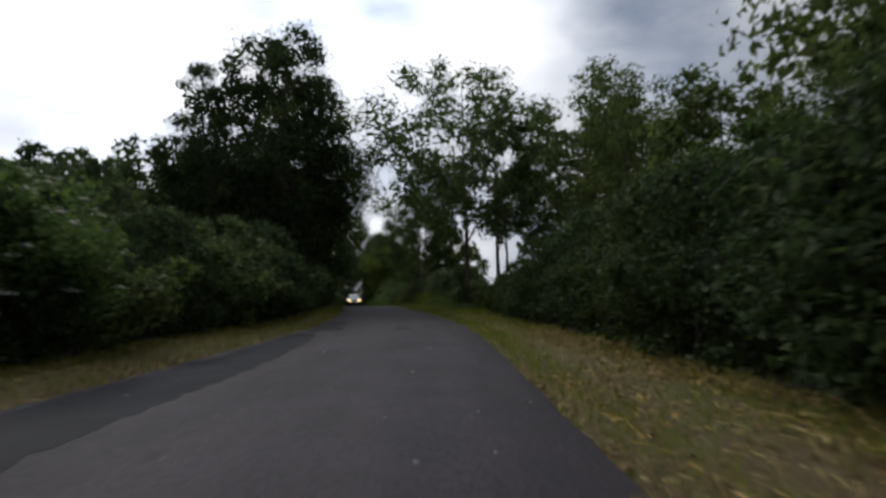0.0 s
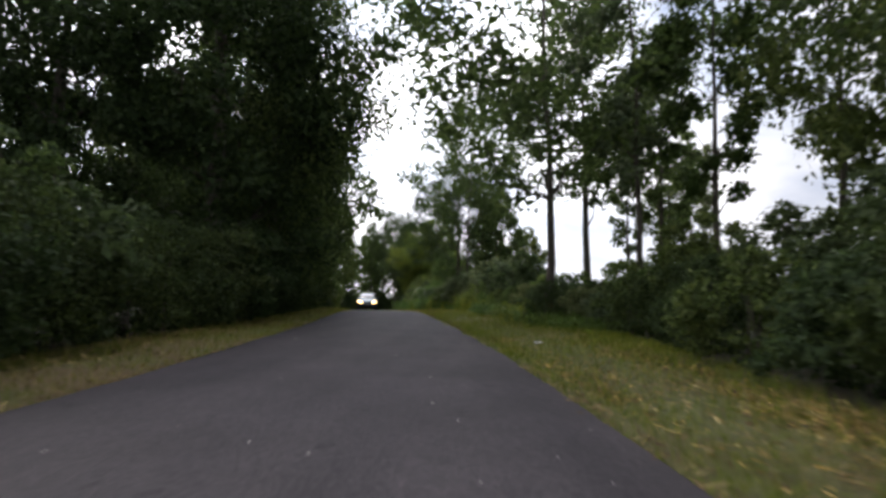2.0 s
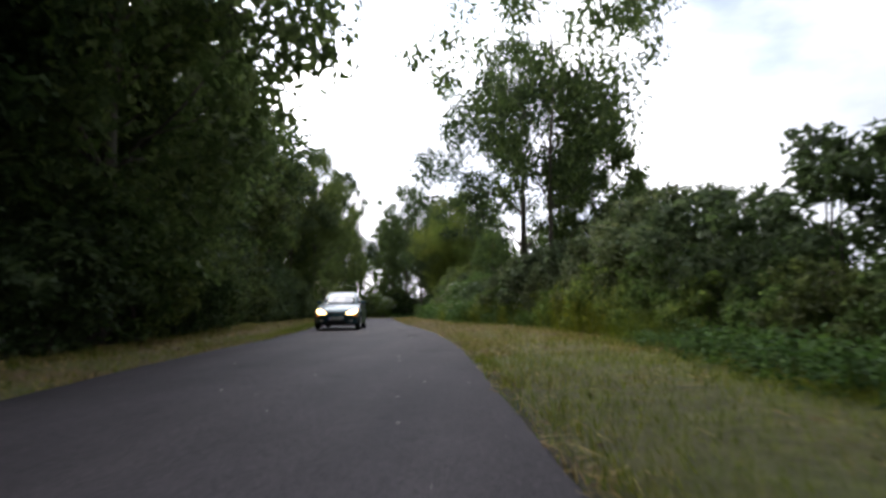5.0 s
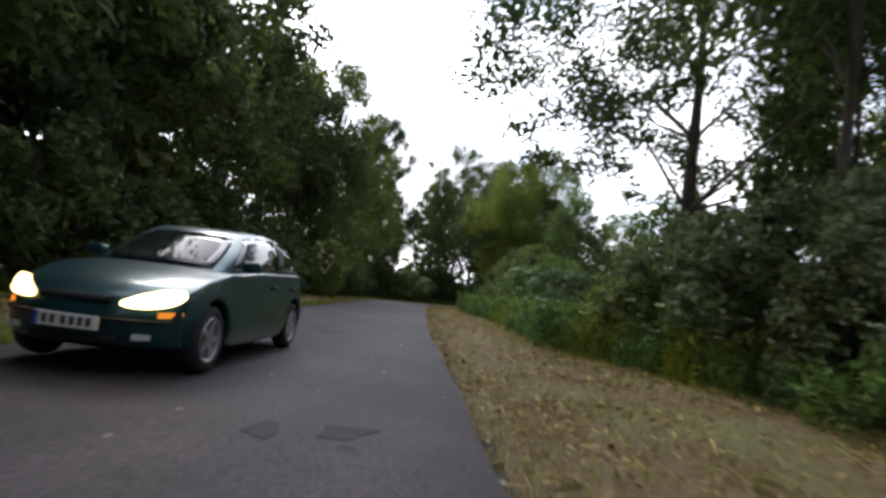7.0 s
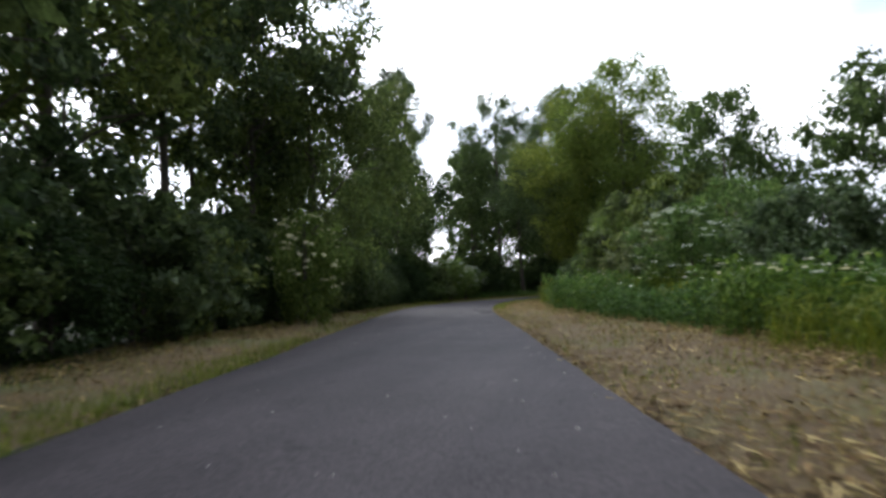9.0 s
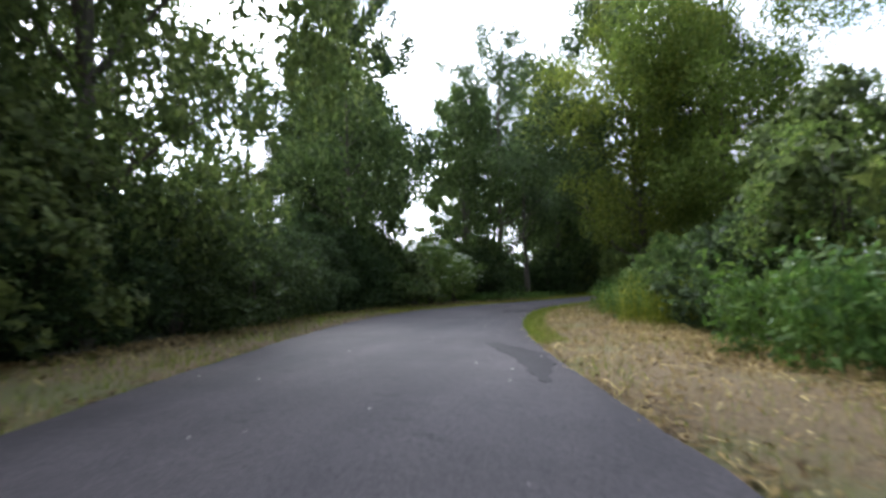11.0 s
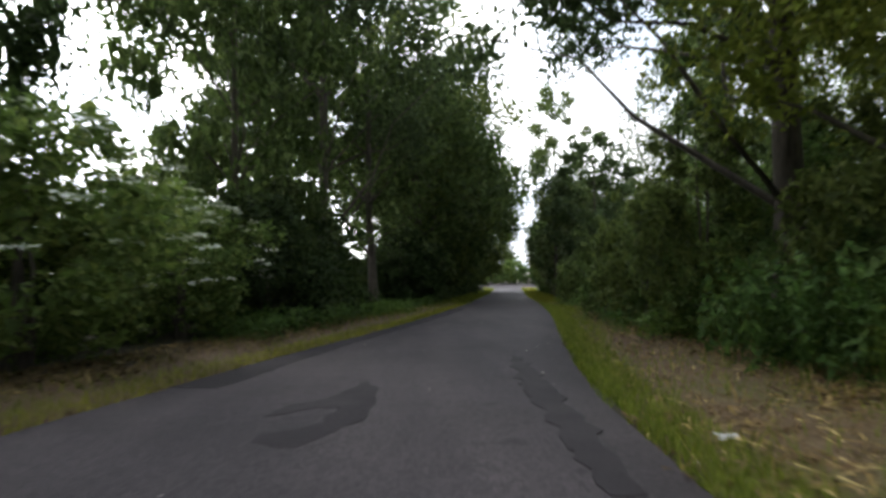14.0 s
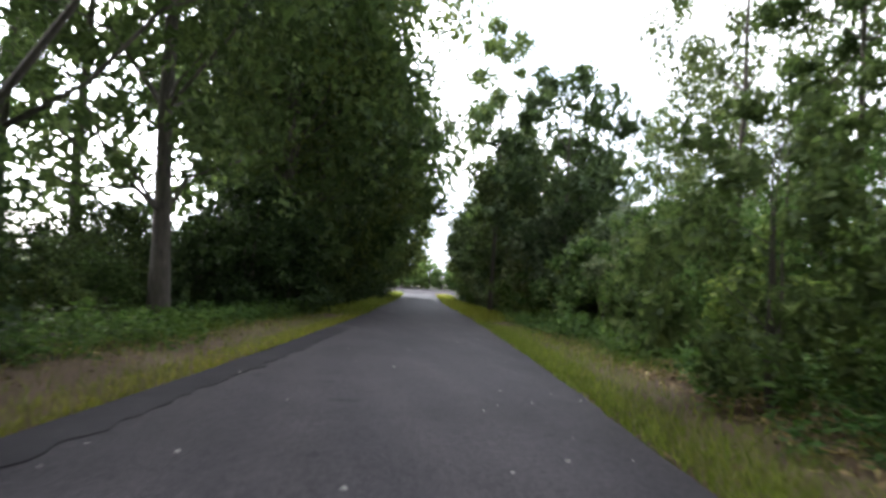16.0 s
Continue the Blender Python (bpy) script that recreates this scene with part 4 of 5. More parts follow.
def herb_bed(s0, s1, d_in, d_out, tall, side=1, step=1.5, kinds_of=(0, 1, 2)):
    s = s0
    while s < s1:
        d = d_in
        while d < d_out:
            x, y = at(s + rnd.uniform(-0.4, 0.4), side * (verge_width(side, s) + d + rnd.uniform(-0.3, 0.3)))
            herbs(rnd.choice(kinds_of), x, y, rnd.uniform(0.85, 1.15), tall * rnd.uniform(0.6, 1.3))
            d += step
        s += step


herb_bed(62, 76, 0.4, 1.6, 1.0)
herb_bed(76, 102, 0.3, 4.6, 1.0, kinds_of=(0, 1, 1, 0, 2))
herb_bed(108, 124, 0.0, 1.6, 0.95)
herb_bed(36, 60, 0.0, 1.0, 0.6)
herb_bed(126, 150, 0.2, 1.0, 0.5, step=1.9, kinds_of=(0, 1))
herb_bed(126, 150, 0.2, 1.4, 0.5, -1, 1.9, kinds_of=(0, 1))


def make_umbels(name, seed, size, count, tall, label):
    """Stems of cow parsley, each with a flat white head of small flowers."""
    rng = np.random.default_rng(seed)
    root = tagged(new(name), label, "flowers")
    for _ in range(count):
        x, y = rng.uniform(-size, size, 2)
        h = tall * rng.uniform(0.7, 1.15)
        lean_x, lean_y = rng.normal(0, 0.08, 2)
        tip = np.array([x + lean_x, y + lean_y, h])
        v, f = [], []
        tube(v, f, [(x, y, -0.03), (x + lean_x * 0.4, y + lean_y * 0.4, h * 0.5), tuple(tip)], [0.009, 0.007, 0.004], 3)
        stem = child("stem", mesh_of("stem", v, f, HERB), root)
        k = 26
        a = rng.uniform(0, 2 * math.pi, k)
        q = 0.1 * np.sqrt(rng.random(k)) * rng.uniform(0.7, 1.3)
        pos = tip + np.stack([q * np.cos(a), q * np.sin(a), -q * q * 2 + rng.random(k) * 0.012], axis=1)
        up = np.tile(np.array([0.0, 0.0, 1.0]), (k, 1))
        child("flower_head", leaf_mesh("flower_head", leaf_shapes(rng, pos, up, 0.05, 0.045, 1.2, 0.3), BLOSSOM), stem, "flat white flower head")
    return root


PARSLEY = make_umbels("cow_parsley", 95, 0.8, 6, 1.25, "tall cow parsley with flat white flower heads")
first = True
for i in range(46):
    s = 66 + 37 * ((i * 0.618034) % 1.0)
    x, y = at(s, verge_width(1, s) + rnd.uniform(0.4, 3.4 if s > 76 else 1.5))
    m = pose(x, y, ground_z(x, y), 0, 0, rnd.uniform(0, 360)) @ Matrix.Diagonal((1, 1, rnd.uniform(0.85, 1.2), 1))
    if first:
        PARSLEY.matrix_basis = m
        first = False
    else:
        copy_thing(PARSLEY, m @ Matrix.Diagonal((1 / PARSLEY.scale[0], 1 / PARSLEY.scale[1], 1 / PARSLEY.scale[2], 1)))


# ---------------------------------------------------------------- repairs, stones and scraps on the lane
def road_z(s, d):
    return rise(s) + 0.03 * (1 - (d / HALF) ** 2)


def make_patch(outline, seed, label, ragged=0.07):
    """A tar repair: an uneven plate on the asphalt; outline in metres along and across the lane."""
    rng = random.Random(seed)
    ring = []
    n = len(outline)
    for i in range(n):
        (s0, d0), (s1, d1) = outline[i], outline[(i + 1) % n]
        k = max(2, int(math.hypot(s1 - s0, d1 - d0) / 0.14))
        for j in range(k):
            f = j / k
            s, d = s0 + (s1 - s0) * f, d0 + (d1 - d0) * f
            s += rng.uniform(-0.3, 0.3) * ragged + 2.2 * ragged * noise.noise((s * 3.4, d * 3.4, seed))
            d += rng.uniform(-0.5, 0.5) * ragged + 2.2 * ragged * noise.noise((s * 3.4, d * 3.4, seed + 40))
            ring.append((s, max(0.08 - half(-1, s), min(half(1, s) - 0.08, d))))
    bm = bmesh.new()
    top = [bm.verts.new((*at(s, d), road_z(s, d) + 0.003)) for s, d in ring]
    low = [bm.verts.new((*at(s, d), road_z(s, d) - 0.01)) for s, d in ring]
    face = bm.faces.new(top)
    face.normal_update()
    if face.normal.z < 0:
        face.normal_flip()
    for i in range(len(ring)):
        j = (i + 1) % len(ring)
        bm.faces.new((top[i], top[j], low[j], low[i]))
    bmesh.ops.triangulate(bm, faces=[face])
    me = bpy.data.meshes.new("tar_patch")
    bm.to_mesh(me)
    bm.free()
    me.materials.append(PATCH_OLD if outline[0][0] > 60 else PATCH)
    structure("tar_patch", me, label, "road repair")


def strip(s0, s1, inner0, inner1, outer, seed, step=2.0):
    """A long repair or darker band along the lane's side, cut in plates so that it follows the lane."""
    s = s0
    while s < s1 - 0.01:
        e = min(s + step, s1)
        a, b = inner0 + (inner1 - inner0) * (s - s0) / (s1 - s0), inner0 + (inner1 - inner0) * (e - s0) / (s1 - s0)
        make_patch([(s, outer), (e + 0.05, outer), (e + 0.05, b), (s, a)], seed + int(s * 10), "dark tar repair or darker band along the edge of the lane", 0.05)
        s = e


strip(-6, 10, -1.0, -1.3, -2.45, 301, 3.2)
make_patch([(10, -2.4), (15.6, -2.45), (15.8, -1.9), (13, -1.5), (10, -1.32)], 320, "dark tar repair or darker band along the edge of the lane")
make_patch([(16.6, -2.4), (19.6, -2.4), (19.8, -1.95), (18.6, -1.45), (16.8, -1.4)], 321, "dark ragged tar patch near the verge")
make_patch([(20.1, -2.1), (22.3, -2.25), (22.4, -1.75), (20.4, -1.6)], 322, "dark ragged tar patch near the verge")
make_patch([(17.5, 0.2), (18.1, 0.25), (18.1, 0.7), (17.6, 0.75)], 323, "small dark tar spot on the lane", 0.07)
make_patch([(98.6, 1.95), (100.1, 2.3), (101.3, 2.35), (102.1, 2.05), (103.0, 1.6), (102.6, 1.5), (100.8, 1.8)], 324, "dark tar repair near the edge of the lane")
make_patch([(114.9, 1.4), (116.2, 2.1), (117.9, 2.2), (117.6, 1.4), (116.6, 1.0), (115.2, 1.0)], 325, "dark tar patch in the wheel track")
make_patch([(73.0, 0.15), (73.25, 0.12), (73.3, 0.34), (73.05, 0.38)], 326, "small dark tar spot on the lane", 0.05)
make_patch([(119.76, -0.72), (120.17, -0.64), (120.52, -0.39), (121.45, -0.28), (120.9, -0.06), (120.1, 0.08), (119.6, 0.1), (119.35, -0.05), (118.92, -0.19),
            (119.04, -0.54), (119.24, -0.52), (119.36, -0.34), (119.63, -0.17), (120.1, -0.22), (120.1, -0.42), (119.8, -0.6)], 327, "curved dark tar mark on the lane", 0.035)
make_patch([(123.9, 1.25), (123.2, 1.5), (121.1, 1.73), (119.5, 1.83), (118.2, 1.82), (118.2, 1.62), (119.2, 1.6), (121.05, 1.42)], 328, "long dark tar streak in the wheel track", 0.05)
make_patch([(65.6, 0.78), (65.9, 0.82), (65.78, 1.06), (65.44, 0.98)], 329, "small dark tar spot on the lane", 0.07)
make_patch([(65.65, 1.22), (65.95, 1.3), (65.95, 1.55), (65.7, 1.5)], 330, "small dark tar spot on the lane", 0.07)
make_patch([(62.2, 1.42), (62.7, 1.34), (63.3, 1.5), (62.9, 1.72), (62.2, 1.7)], 331, "faint dark tar patch on the lane", 0.1)
# no repair here: plates in tar colour make the lane's left edge darker
strip(121, 142, -1.75, -1.6, -2.45, 340, 3.5)


def make_stones():
    """Small pale stones and leaves strewn on the asphalt."""
    rng = random.Random(9)
    verts, faces = [], []
    for _ in range(420):
        s, d = rng.uniform(0, 150), rng.uniform(-2.3, 2.4)
        if rng.random() < 0.4:
            d = rng.uniform(1.2, 2.4)
        x, y = at(s, d)
        r = rng.choice((0.006, 0.008, 0.01, 0.014, 0.02))
        z = road_z(s, d) + 0.003
        b = len(verts)
        k = 5
        turn = rng.uniform(0, 6)
        for i in range(k):
            a = turn + 2 * math.pi * i / k
            q = r * rng.uniform(0.7, 1.4)
            verts.append((x + q * math.cos(a), y + q * math.sin(a), z - 0.004))
        verts.append((x, y, z + r * 0.6))
        faces += [(b + i, b + (i + 1) % k, b + k) for i in range(k)]
    ob = new("gravel", mesh_of("gravel", verts, faces, STONE))
    tagged(ob, "small pale stones strewn over the asphalt", "gravel", kind="stuff")


def pale_material(name, colour, rough=0.8):
    m, n, l, bsdf = material(name, rough)
    coord = n.new("ShaderNodeTexCoord").outputs["Object"]
    t = noise_node(n, l, coord, 20.0, 3.0)
    r = ramp_node(n, [(0.3, tuple(c * 0.6 for c in colour)), (0.7, colour)])
    l.new(t.outputs["Fac"], r.inputs["Fac"])
    l.new(r.outputs["Color"], bsdf.inputs["Base Color"])
    return m


STONE = pale_material("pale_stone", (0.42, 0.4, 0.36))
PAPER = pale_material("white_paper", (0.78, 0.78, 0.76))
make_stones()


def make_scrap(x, y, size, seed):
    """A crumpled scrap of white paper lying in the grass."""
    rng = random.Random(seed)
    n = 5
    z = ground_z(x, y) + 0.10
    verts = [(x + (i / n - 0.5) * size + rng.uniform(-0.1, 0.1) * size, y + (j / n - 0.5) * size * 0.7, z + rng.uniform(-0.25, 0.35) * size * 0.6)
             for j in range(n + 1) for i in range(n + 1)]
    faces = [(j * (n + 1) + i, j * (n + 1) + i + 1, (j + 1) * (n + 1) + i + 1, (j + 1) * (n + 1) + i) for j in range(n) for i in range(n)]
    ob = new("paper_scrap", mesh_of("paper_scrap", verts, faces, PAPER))
    solid = ob.modifiers.new("thickness", "SOLIDIFY")
    solid.thickness = 0.003
    tagged(ob, "crumpled white paper scrap lying on the grass verge", "litter")


make_scrap(0.36, 32.26, 0.16, 3)
make_scrap(-16.58, 118.80, 0.12, 4)


# ---------------------------------------------------------------- the oncoming car
def plain(name, colour, rough=0.5, metal=0.0, coat=0.0, emit=None, power=0.0, grain=0.0):
    m, n, l, bsdf = material(name, rough)
    bsdf.inputs["Base Color"].default_value = (*colour, 1)
    bsdf.inputs["Metallic"].default_value = metal
    bsdf.inputs["Coat Weight"].default_value = coat
    bsdf.inputs["Coat Roughness"].default_value = 0.08
    if emit:
        bsdf.inputs["Emission Color"].default_value = (*emit, 1)
        bsdf.inputs["Emission Strength"].default_value = power
    if grain:
        coord = n.new("ShaderNodeTexCoord").outputs["Object"]
        t = noise_node(n, l, coord, grain, 5.0)
        r = ramp_node(n, [(0.35, tuple(c * 0.75 for c in colour)), (0.7, tuple(min(1, c * 1.2 + 0.004) for c in colour))])
        l.new(t.outputs["Fac"], r.inputs["Fac"])
        l.new(r.outputs["Color"], bsdf.inputs["Base Color"])
    return m


PAINT = plain("teal_green_paint", (0.007, 0.048, 0.058), 0.32, 0.4, 0.55, grain=3.0)
TRIM = plain("black_plastic", (0.012, 0.012, 0.013), 0.6, grain=12.0)
GLASS = plain("tinted_car_glass", (0.012, 0.016, 0.018), 0.03, 0.0, 0.6)
RUBBER = plain("tyre_rubber", (0.015, 0.015, 0.015), 0.85, grain=20.0)
ALLOY = plain("silver_wheel", (0.5, 0.5, 0.52), 0.35, 0.8)
LAMP = plain("lit_headlamp", (0.9, 0.85, 0.7), 0.1, emit=(1.0, 0.62, 0.24), power=7.0)
AMBER = plain("amber_lens", (0.75, 0.22, 0.02), 0.2, emit=(1.0, 0.35, 0.04), power=0.5)
FOGGY = plain("clear_fog_lens", (0.7, 0.7, 0.72), 0.1)
PLATE = plain("number_plate_white", (0.7, 0.7, 0.68), 0.4)
BLUE = plain("blue_plate_band", (0.02, 0.05, 0.35), 0.4)
RED = plain("red_tail_lens", (0.35, 0.01, 0.01), 0.15)


def part(name, bm, mat, parent, label="", smooth=True):
    me = bpy.data.meshes.new(name)
    bm.to_mesh(me)
    bm.free()
    me.materials.append(mat)
    if smooth:
        me.polygons.foreach_set("use_smooth", [True] * len(me.polygons))
    return child(name, me, parent, label)


def soft_edges(ob, width, segments=3):
    mod = ob.modifiers.new("rounded", "BEVEL")
    mod.width, mod.segments, mod.limit_method, mod.angle_limit = width, segments, "ANGLE", radians(35)
    mod.harden_normals = False


def arc(cy, cz, r, a0, a1, n):
    return [(cy + r * math.cos(radians(a0 + (a1 - a0) * i / n)), cz + r * math.sin(radians(a0 + (a1 - a0) * i / n))) for i in range(n + 1)]


def body_side():
    """Side outline of the lower body, front at -y, with both wheel arches."""
    top = [(-2.00, 0.24), (-2.06, 0.36), (-2.08, 0.50), (-2.05, 0.60), (-1.99, 0.69), (-1.80, 0.79), (-1.50, 0.87), (-1.15, 0.935), (-0.80, 0.98),
           (0.0, 0.985), (0.8, 0.995), (1.5, 1.01), (1.88, 1.01), (2.00, 0.92), (2.05, 0.75), (2.07, 0.55), (2.03, 0.36), (1.92, 0.24)]
    rear = arc(1.30, 0.31, 0.375, -10, 190, 14)
    front = arc(-1.30, 0.31, 0.375, -10, 190, 14)
    return top + rear + [(0.75, 0.19), (-0.75, 0.19)] + front


def flank(x, y, z):
    """Moves a point of the straight body to its rounded place."""
    w = abs(x) / 0.85
    nose = max(0.0, (-y - 1.25) / 0.83)
    tail = max(0.0, (y - 1.4) / 0.67)
    y2 = y + 0.34 * w ** 3 * nose - 0.20 * w ** 3 * tail
    tuck = 1 - 0.11 * nose ** 1.4 * w - 0.07 * tail ** 1.4 * w
    lean = 1 - 0.10 * max(0.0, (z - 0.60) / 0.4) ** 1.6 - 0.05 * max(0.0, (0.38 - z) / 0.2)
    drop = -0.05 * w ** 2.2 if z > 0.75 and y < -0.7 else 0.0
    return x * tuck * lean, y2, z + drop


def make_body(car):
    side = body_side()
    cuts = [-0.85, -0.80, -0.62, -0.35, 0.0, 0.35, 0.62, 0.80, 0.85]
    bm = bmesh.new()
    rows = [[bm.verts.new(flank(x, y, z)) for y, z in side] for x in cuts]
    n = len(side)
    for a, b in zip(rows, rows[1:]):
        for i in range(n):
            j = (i + 1) % n
            bm.faces.new((a[i], a[j], b[j], b[i]))
    bm.faces.new(rows[0][::-1])
    bm.faces.new(rows[-1])
    bmesh.ops.recalc_face_normals(bm, faces=bm.faces)
    body = part("body", bm, PAINT, car, "dark teal-green metallic body")
    soft_edges(body, 0.035)
    mod = body.modifiers.new("flat", "WEIGHTED_NORMAL")
    mod.keep_sharp = True
    return body


# greenhouse: station along the car, height, half width
SILL = [(-0.88, 0.945, 0.60), (-0.62, 0.970, 0.70), (-0.25, 0.985, 0.74), (0.20, 0.990, 0.752), (0.70, 1.00, 0.752),
        (1.15, 1.01, 0.742), (1.50, 1.02, 0.72), (1.80, 1.02, 0.67), (1.98, 1.00, 0.58)]
ROOF = [(-0.12, 1.350, 0.47), (-0.03, 1.385, 0.52), (0.12, 1.415, 0.55), (0.40, 1.435, 0.57), (0.75, 1.435, 0.572),
        (1.10, 1.405, 0.56), (1.40, 1.355, 0.54), (1.62, 1.290, 0.51), (1.75, 1.230, 0.46)]


def along_row(row, f):
    i = max(0, min(int(f), len(row) - 2))
    t = f - i
    return [a + (b - a) * t for a, b in zip(row[i], row[i + 1])]


def cabin_side(k, f, g):
    """A point of the greenhouse's side: k the side, f the station, g from the sill up to the roof."""
    a, b = along_row(SILL, f), along_row(ROOF, f)
    y, z, w = (p + (q - p) * g for p, q in zip(a, b))
    return Vector((k * (w + 0.035 * math.sin(math.pi * g)), y, z))


def cabin_end(f, bow, u, g):
    """A point of the windscreen or of the rear window: u across, g upwards."""
    p = cabin_side(1, f, g)
    return Vector((u * p.x, p.y + bow * (1 - 0.5 * g) * (1 - u * u), p.z + 0.03 * g * (1 - u * u)))


def cabin_top(f, u):
    y, z, w = along_row(ROOF, f)
    last = len(ROOF) - 1
    bow = -0.05 * max(0.0, 1 - f) + 0.035 * max(0.0, f - last + 1)
    return Vector((u * w, y + bow * (1 - u * u), z + 0.03 * (1 - u * u)))


def skin(bm, point, us, vs):
    """A sheet of faces over a grid of points."""
    rows = [[bm.verts.new(point(u, v)) for u in us] for v in vs]
    for a, b in zip(rows, rows[1:]):
        for i in range(len(us) - 1):
            bm.faces.new((a[i], a[i + 1], b[i + 1], b[i]))


def steps(a, b, n):
    return [a + (b - a) * i / n for i in range(n + 1)]


def make_cabin(car):
    last = len(ROOF) - 1
    bm = bmesh.new()
    fs, gs, us = steps(0, last, 2 * last), steps(0, 1, 6), steps(-1, 1, 8)
    for k in (-1, 1):
        skin(bm, lambda f, g: cabin_side(k, f, g), fs, gs)
    skin(bm, lambda u, g: cabin_end(0, -0.10, u, g), us, gs)
    skin(bm, lambda u, g: cabin_end(last, 0.07, u, g), us, gs)
    skin(bm, lambda f, u: cabin_top(f, u), fs, us)
    bmesh.ops.remove_doubles(bm, verts=bm.verts, dist=0.004)
    bmesh.ops.recalc_face_normals(bm, faces=bm.faces)
    part("roof", bm, PAINT, car, "teal-green roof and pillars")


def curved_pane(name, point, us, vs, car, label=""):
    """A glass pane that follows the greenhouse and stands 7 mm proud of it."""
    mid = Vector((0, 0.5, 1.1))

    def outer(u, v):
        p = point(u, v)
        e = 0.01
        n = (point(u + e, v) - p).cross(point(u, v + e) - p).normalized()
        return p + (n if n.dot(p - mid) > 0 else -n) * 0.007
    bm = bmesh.new()
    skin(bm, outer, us, vs)
    bmesh.ops.recalc_face_normals(bm, faces=bm.faces)
    ob = part(name, bm, GLASS, car, label)
    solid = ob.modifiers.new("thickness", "SOLIDIFY")
    solid.thickness, solid.offset = 0.006, 0
    return ob


def pane(name, corners, car, out, label="", mat=None, inset=0.86, thick=0.012):
    """A glass pane between four corners, pulled in from them and standing a little proud."""
    c = sum((Vector(p) for p in corners), Vector()) / len(corners)
    o = Vector(out).normalized()
    front = [c + (Vector(p) - c) * inset + o * thick for p in corners]
    bm = bmesh.new()
    a = [bm.verts.new(p) for p in front]
    b = [bm.verts.new(p - o * thick * 1.6) for p in front]
    bm.faces.new(a)
    n = len(a)
    for i in range(n):
        bm.faces.new((a[i], b[i], b[(i + 1) % n], a[(i + 1) % n]))
    bmesh.ops.recalc_face_normals(bm, faces=bm.faces)
    return part(name, bm, mat or GLASS, car, label, smooth=False)


def box(bm, x0, x1, y0, y1, z0, z1):
    v = [bm.verts.new(p) for p in ((x0, y0, z0), (x1, y0, z0), (x1, y1, z0), (x0, y1, z0), (x0, y0, z1), (x1, y0, z1), (x1, y1, z1), (x0, y1, z1))]
    for f in ((3, 2, 1, 0), (4, 5, 6, 7), (0, 1, 5, 4), (1, 2, 6, 5), (2, 3, 7, 6), (3, 0, 4, 7)):
        bm.faces.new([v[i] for i in f])


def lathe(profile, n=28):
    """A ring round the x axis: profile of (x, radius)."""
    bm = bmesh.new()
    rings = [[bm.verts.new((x, r * math.cos(2 * math.pi * i / n), r * math.sin(2 * math.pi * i / n))) for i in range(n)] for x, r in profile]
    for a, b in zip(rings, rings[1:]):
        for i in range(n):
            bm.faces.new((a[i], a[(i + 1) % n], b[(i + 1) % n], b[i]))
    return bm


def make_wheel(car, x, y):
    hub = new("wheel")
    hub.empty_display_size = 0.1
    hub.parent = car
    hub.matrix_basis = pose(x, y, 0.31, 0, 0, 0 if x > 0 else 180)
    bm = lathe([(-0.09, 0.21), (-0.095, 0.27), (-0.07, 0.305), (0.0, 0.312), (0.07, 0.305), (0.095, 0.27), (0.09, 0.21), (0.06, 0.20), (-0.09, 0.21)])
    part("tyre", bm, RUBBER, hub, "black rubber tyre")
    bm = lathe([(0.085, 0.212), (0.095, 0.205), (0.085, 0.185), (0.03, 0.175), (-0.05, 0.18)])
    n = 5
    for k in range(n):
        a = 2 * math.pi * k / n
        d, s = Vector((0, math.cos(a), math.sin(a))), Vector((0, -math.sin(a), math.cos(a)))
        q = [d * 0.03 + s * 0.035, d * 0.19 + s * 0.028, d * 0.19 - s * 0.028, d * 0.03 - s * 0.035]
        top = [bm.verts.new(p + Vector((0.08 - 0.02 * (i in (0, 3)) * 0, 0, 0))) for i, p in enumerate(q)]
        low = [bm.verts.new(p + Vector((0.05, 0, 0))) for p in q]
        bm.faces.new(top)
        for i in range(4):
            bm.faces.new((top[i], low[i], low[(i + 1) % 4], top[(i + 1) % 4]))
    hubcap = [bm.verts.new((0.088, 0.05 * math.cos(2 * math.pi * i / 10), 0.05 * math.sin(2 * math.pi * i / 10))) for i in range(10)]
    bm.faces.new(hubcap)
    bmesh.ops.recalc_face_normals(bm, faces=bm.faces)
    part("rim", bm, ALLOY, hub, "silver five-spoke rim", smooth=False)
    bm = lathe([(-0.06, 0.0), (-0.06, 0.2)], 20)
    part("brake_disc", bm, TRIM, hub)


def on_nose(x, z, y=-2.08):
    return Vector(flank(x, y, z))


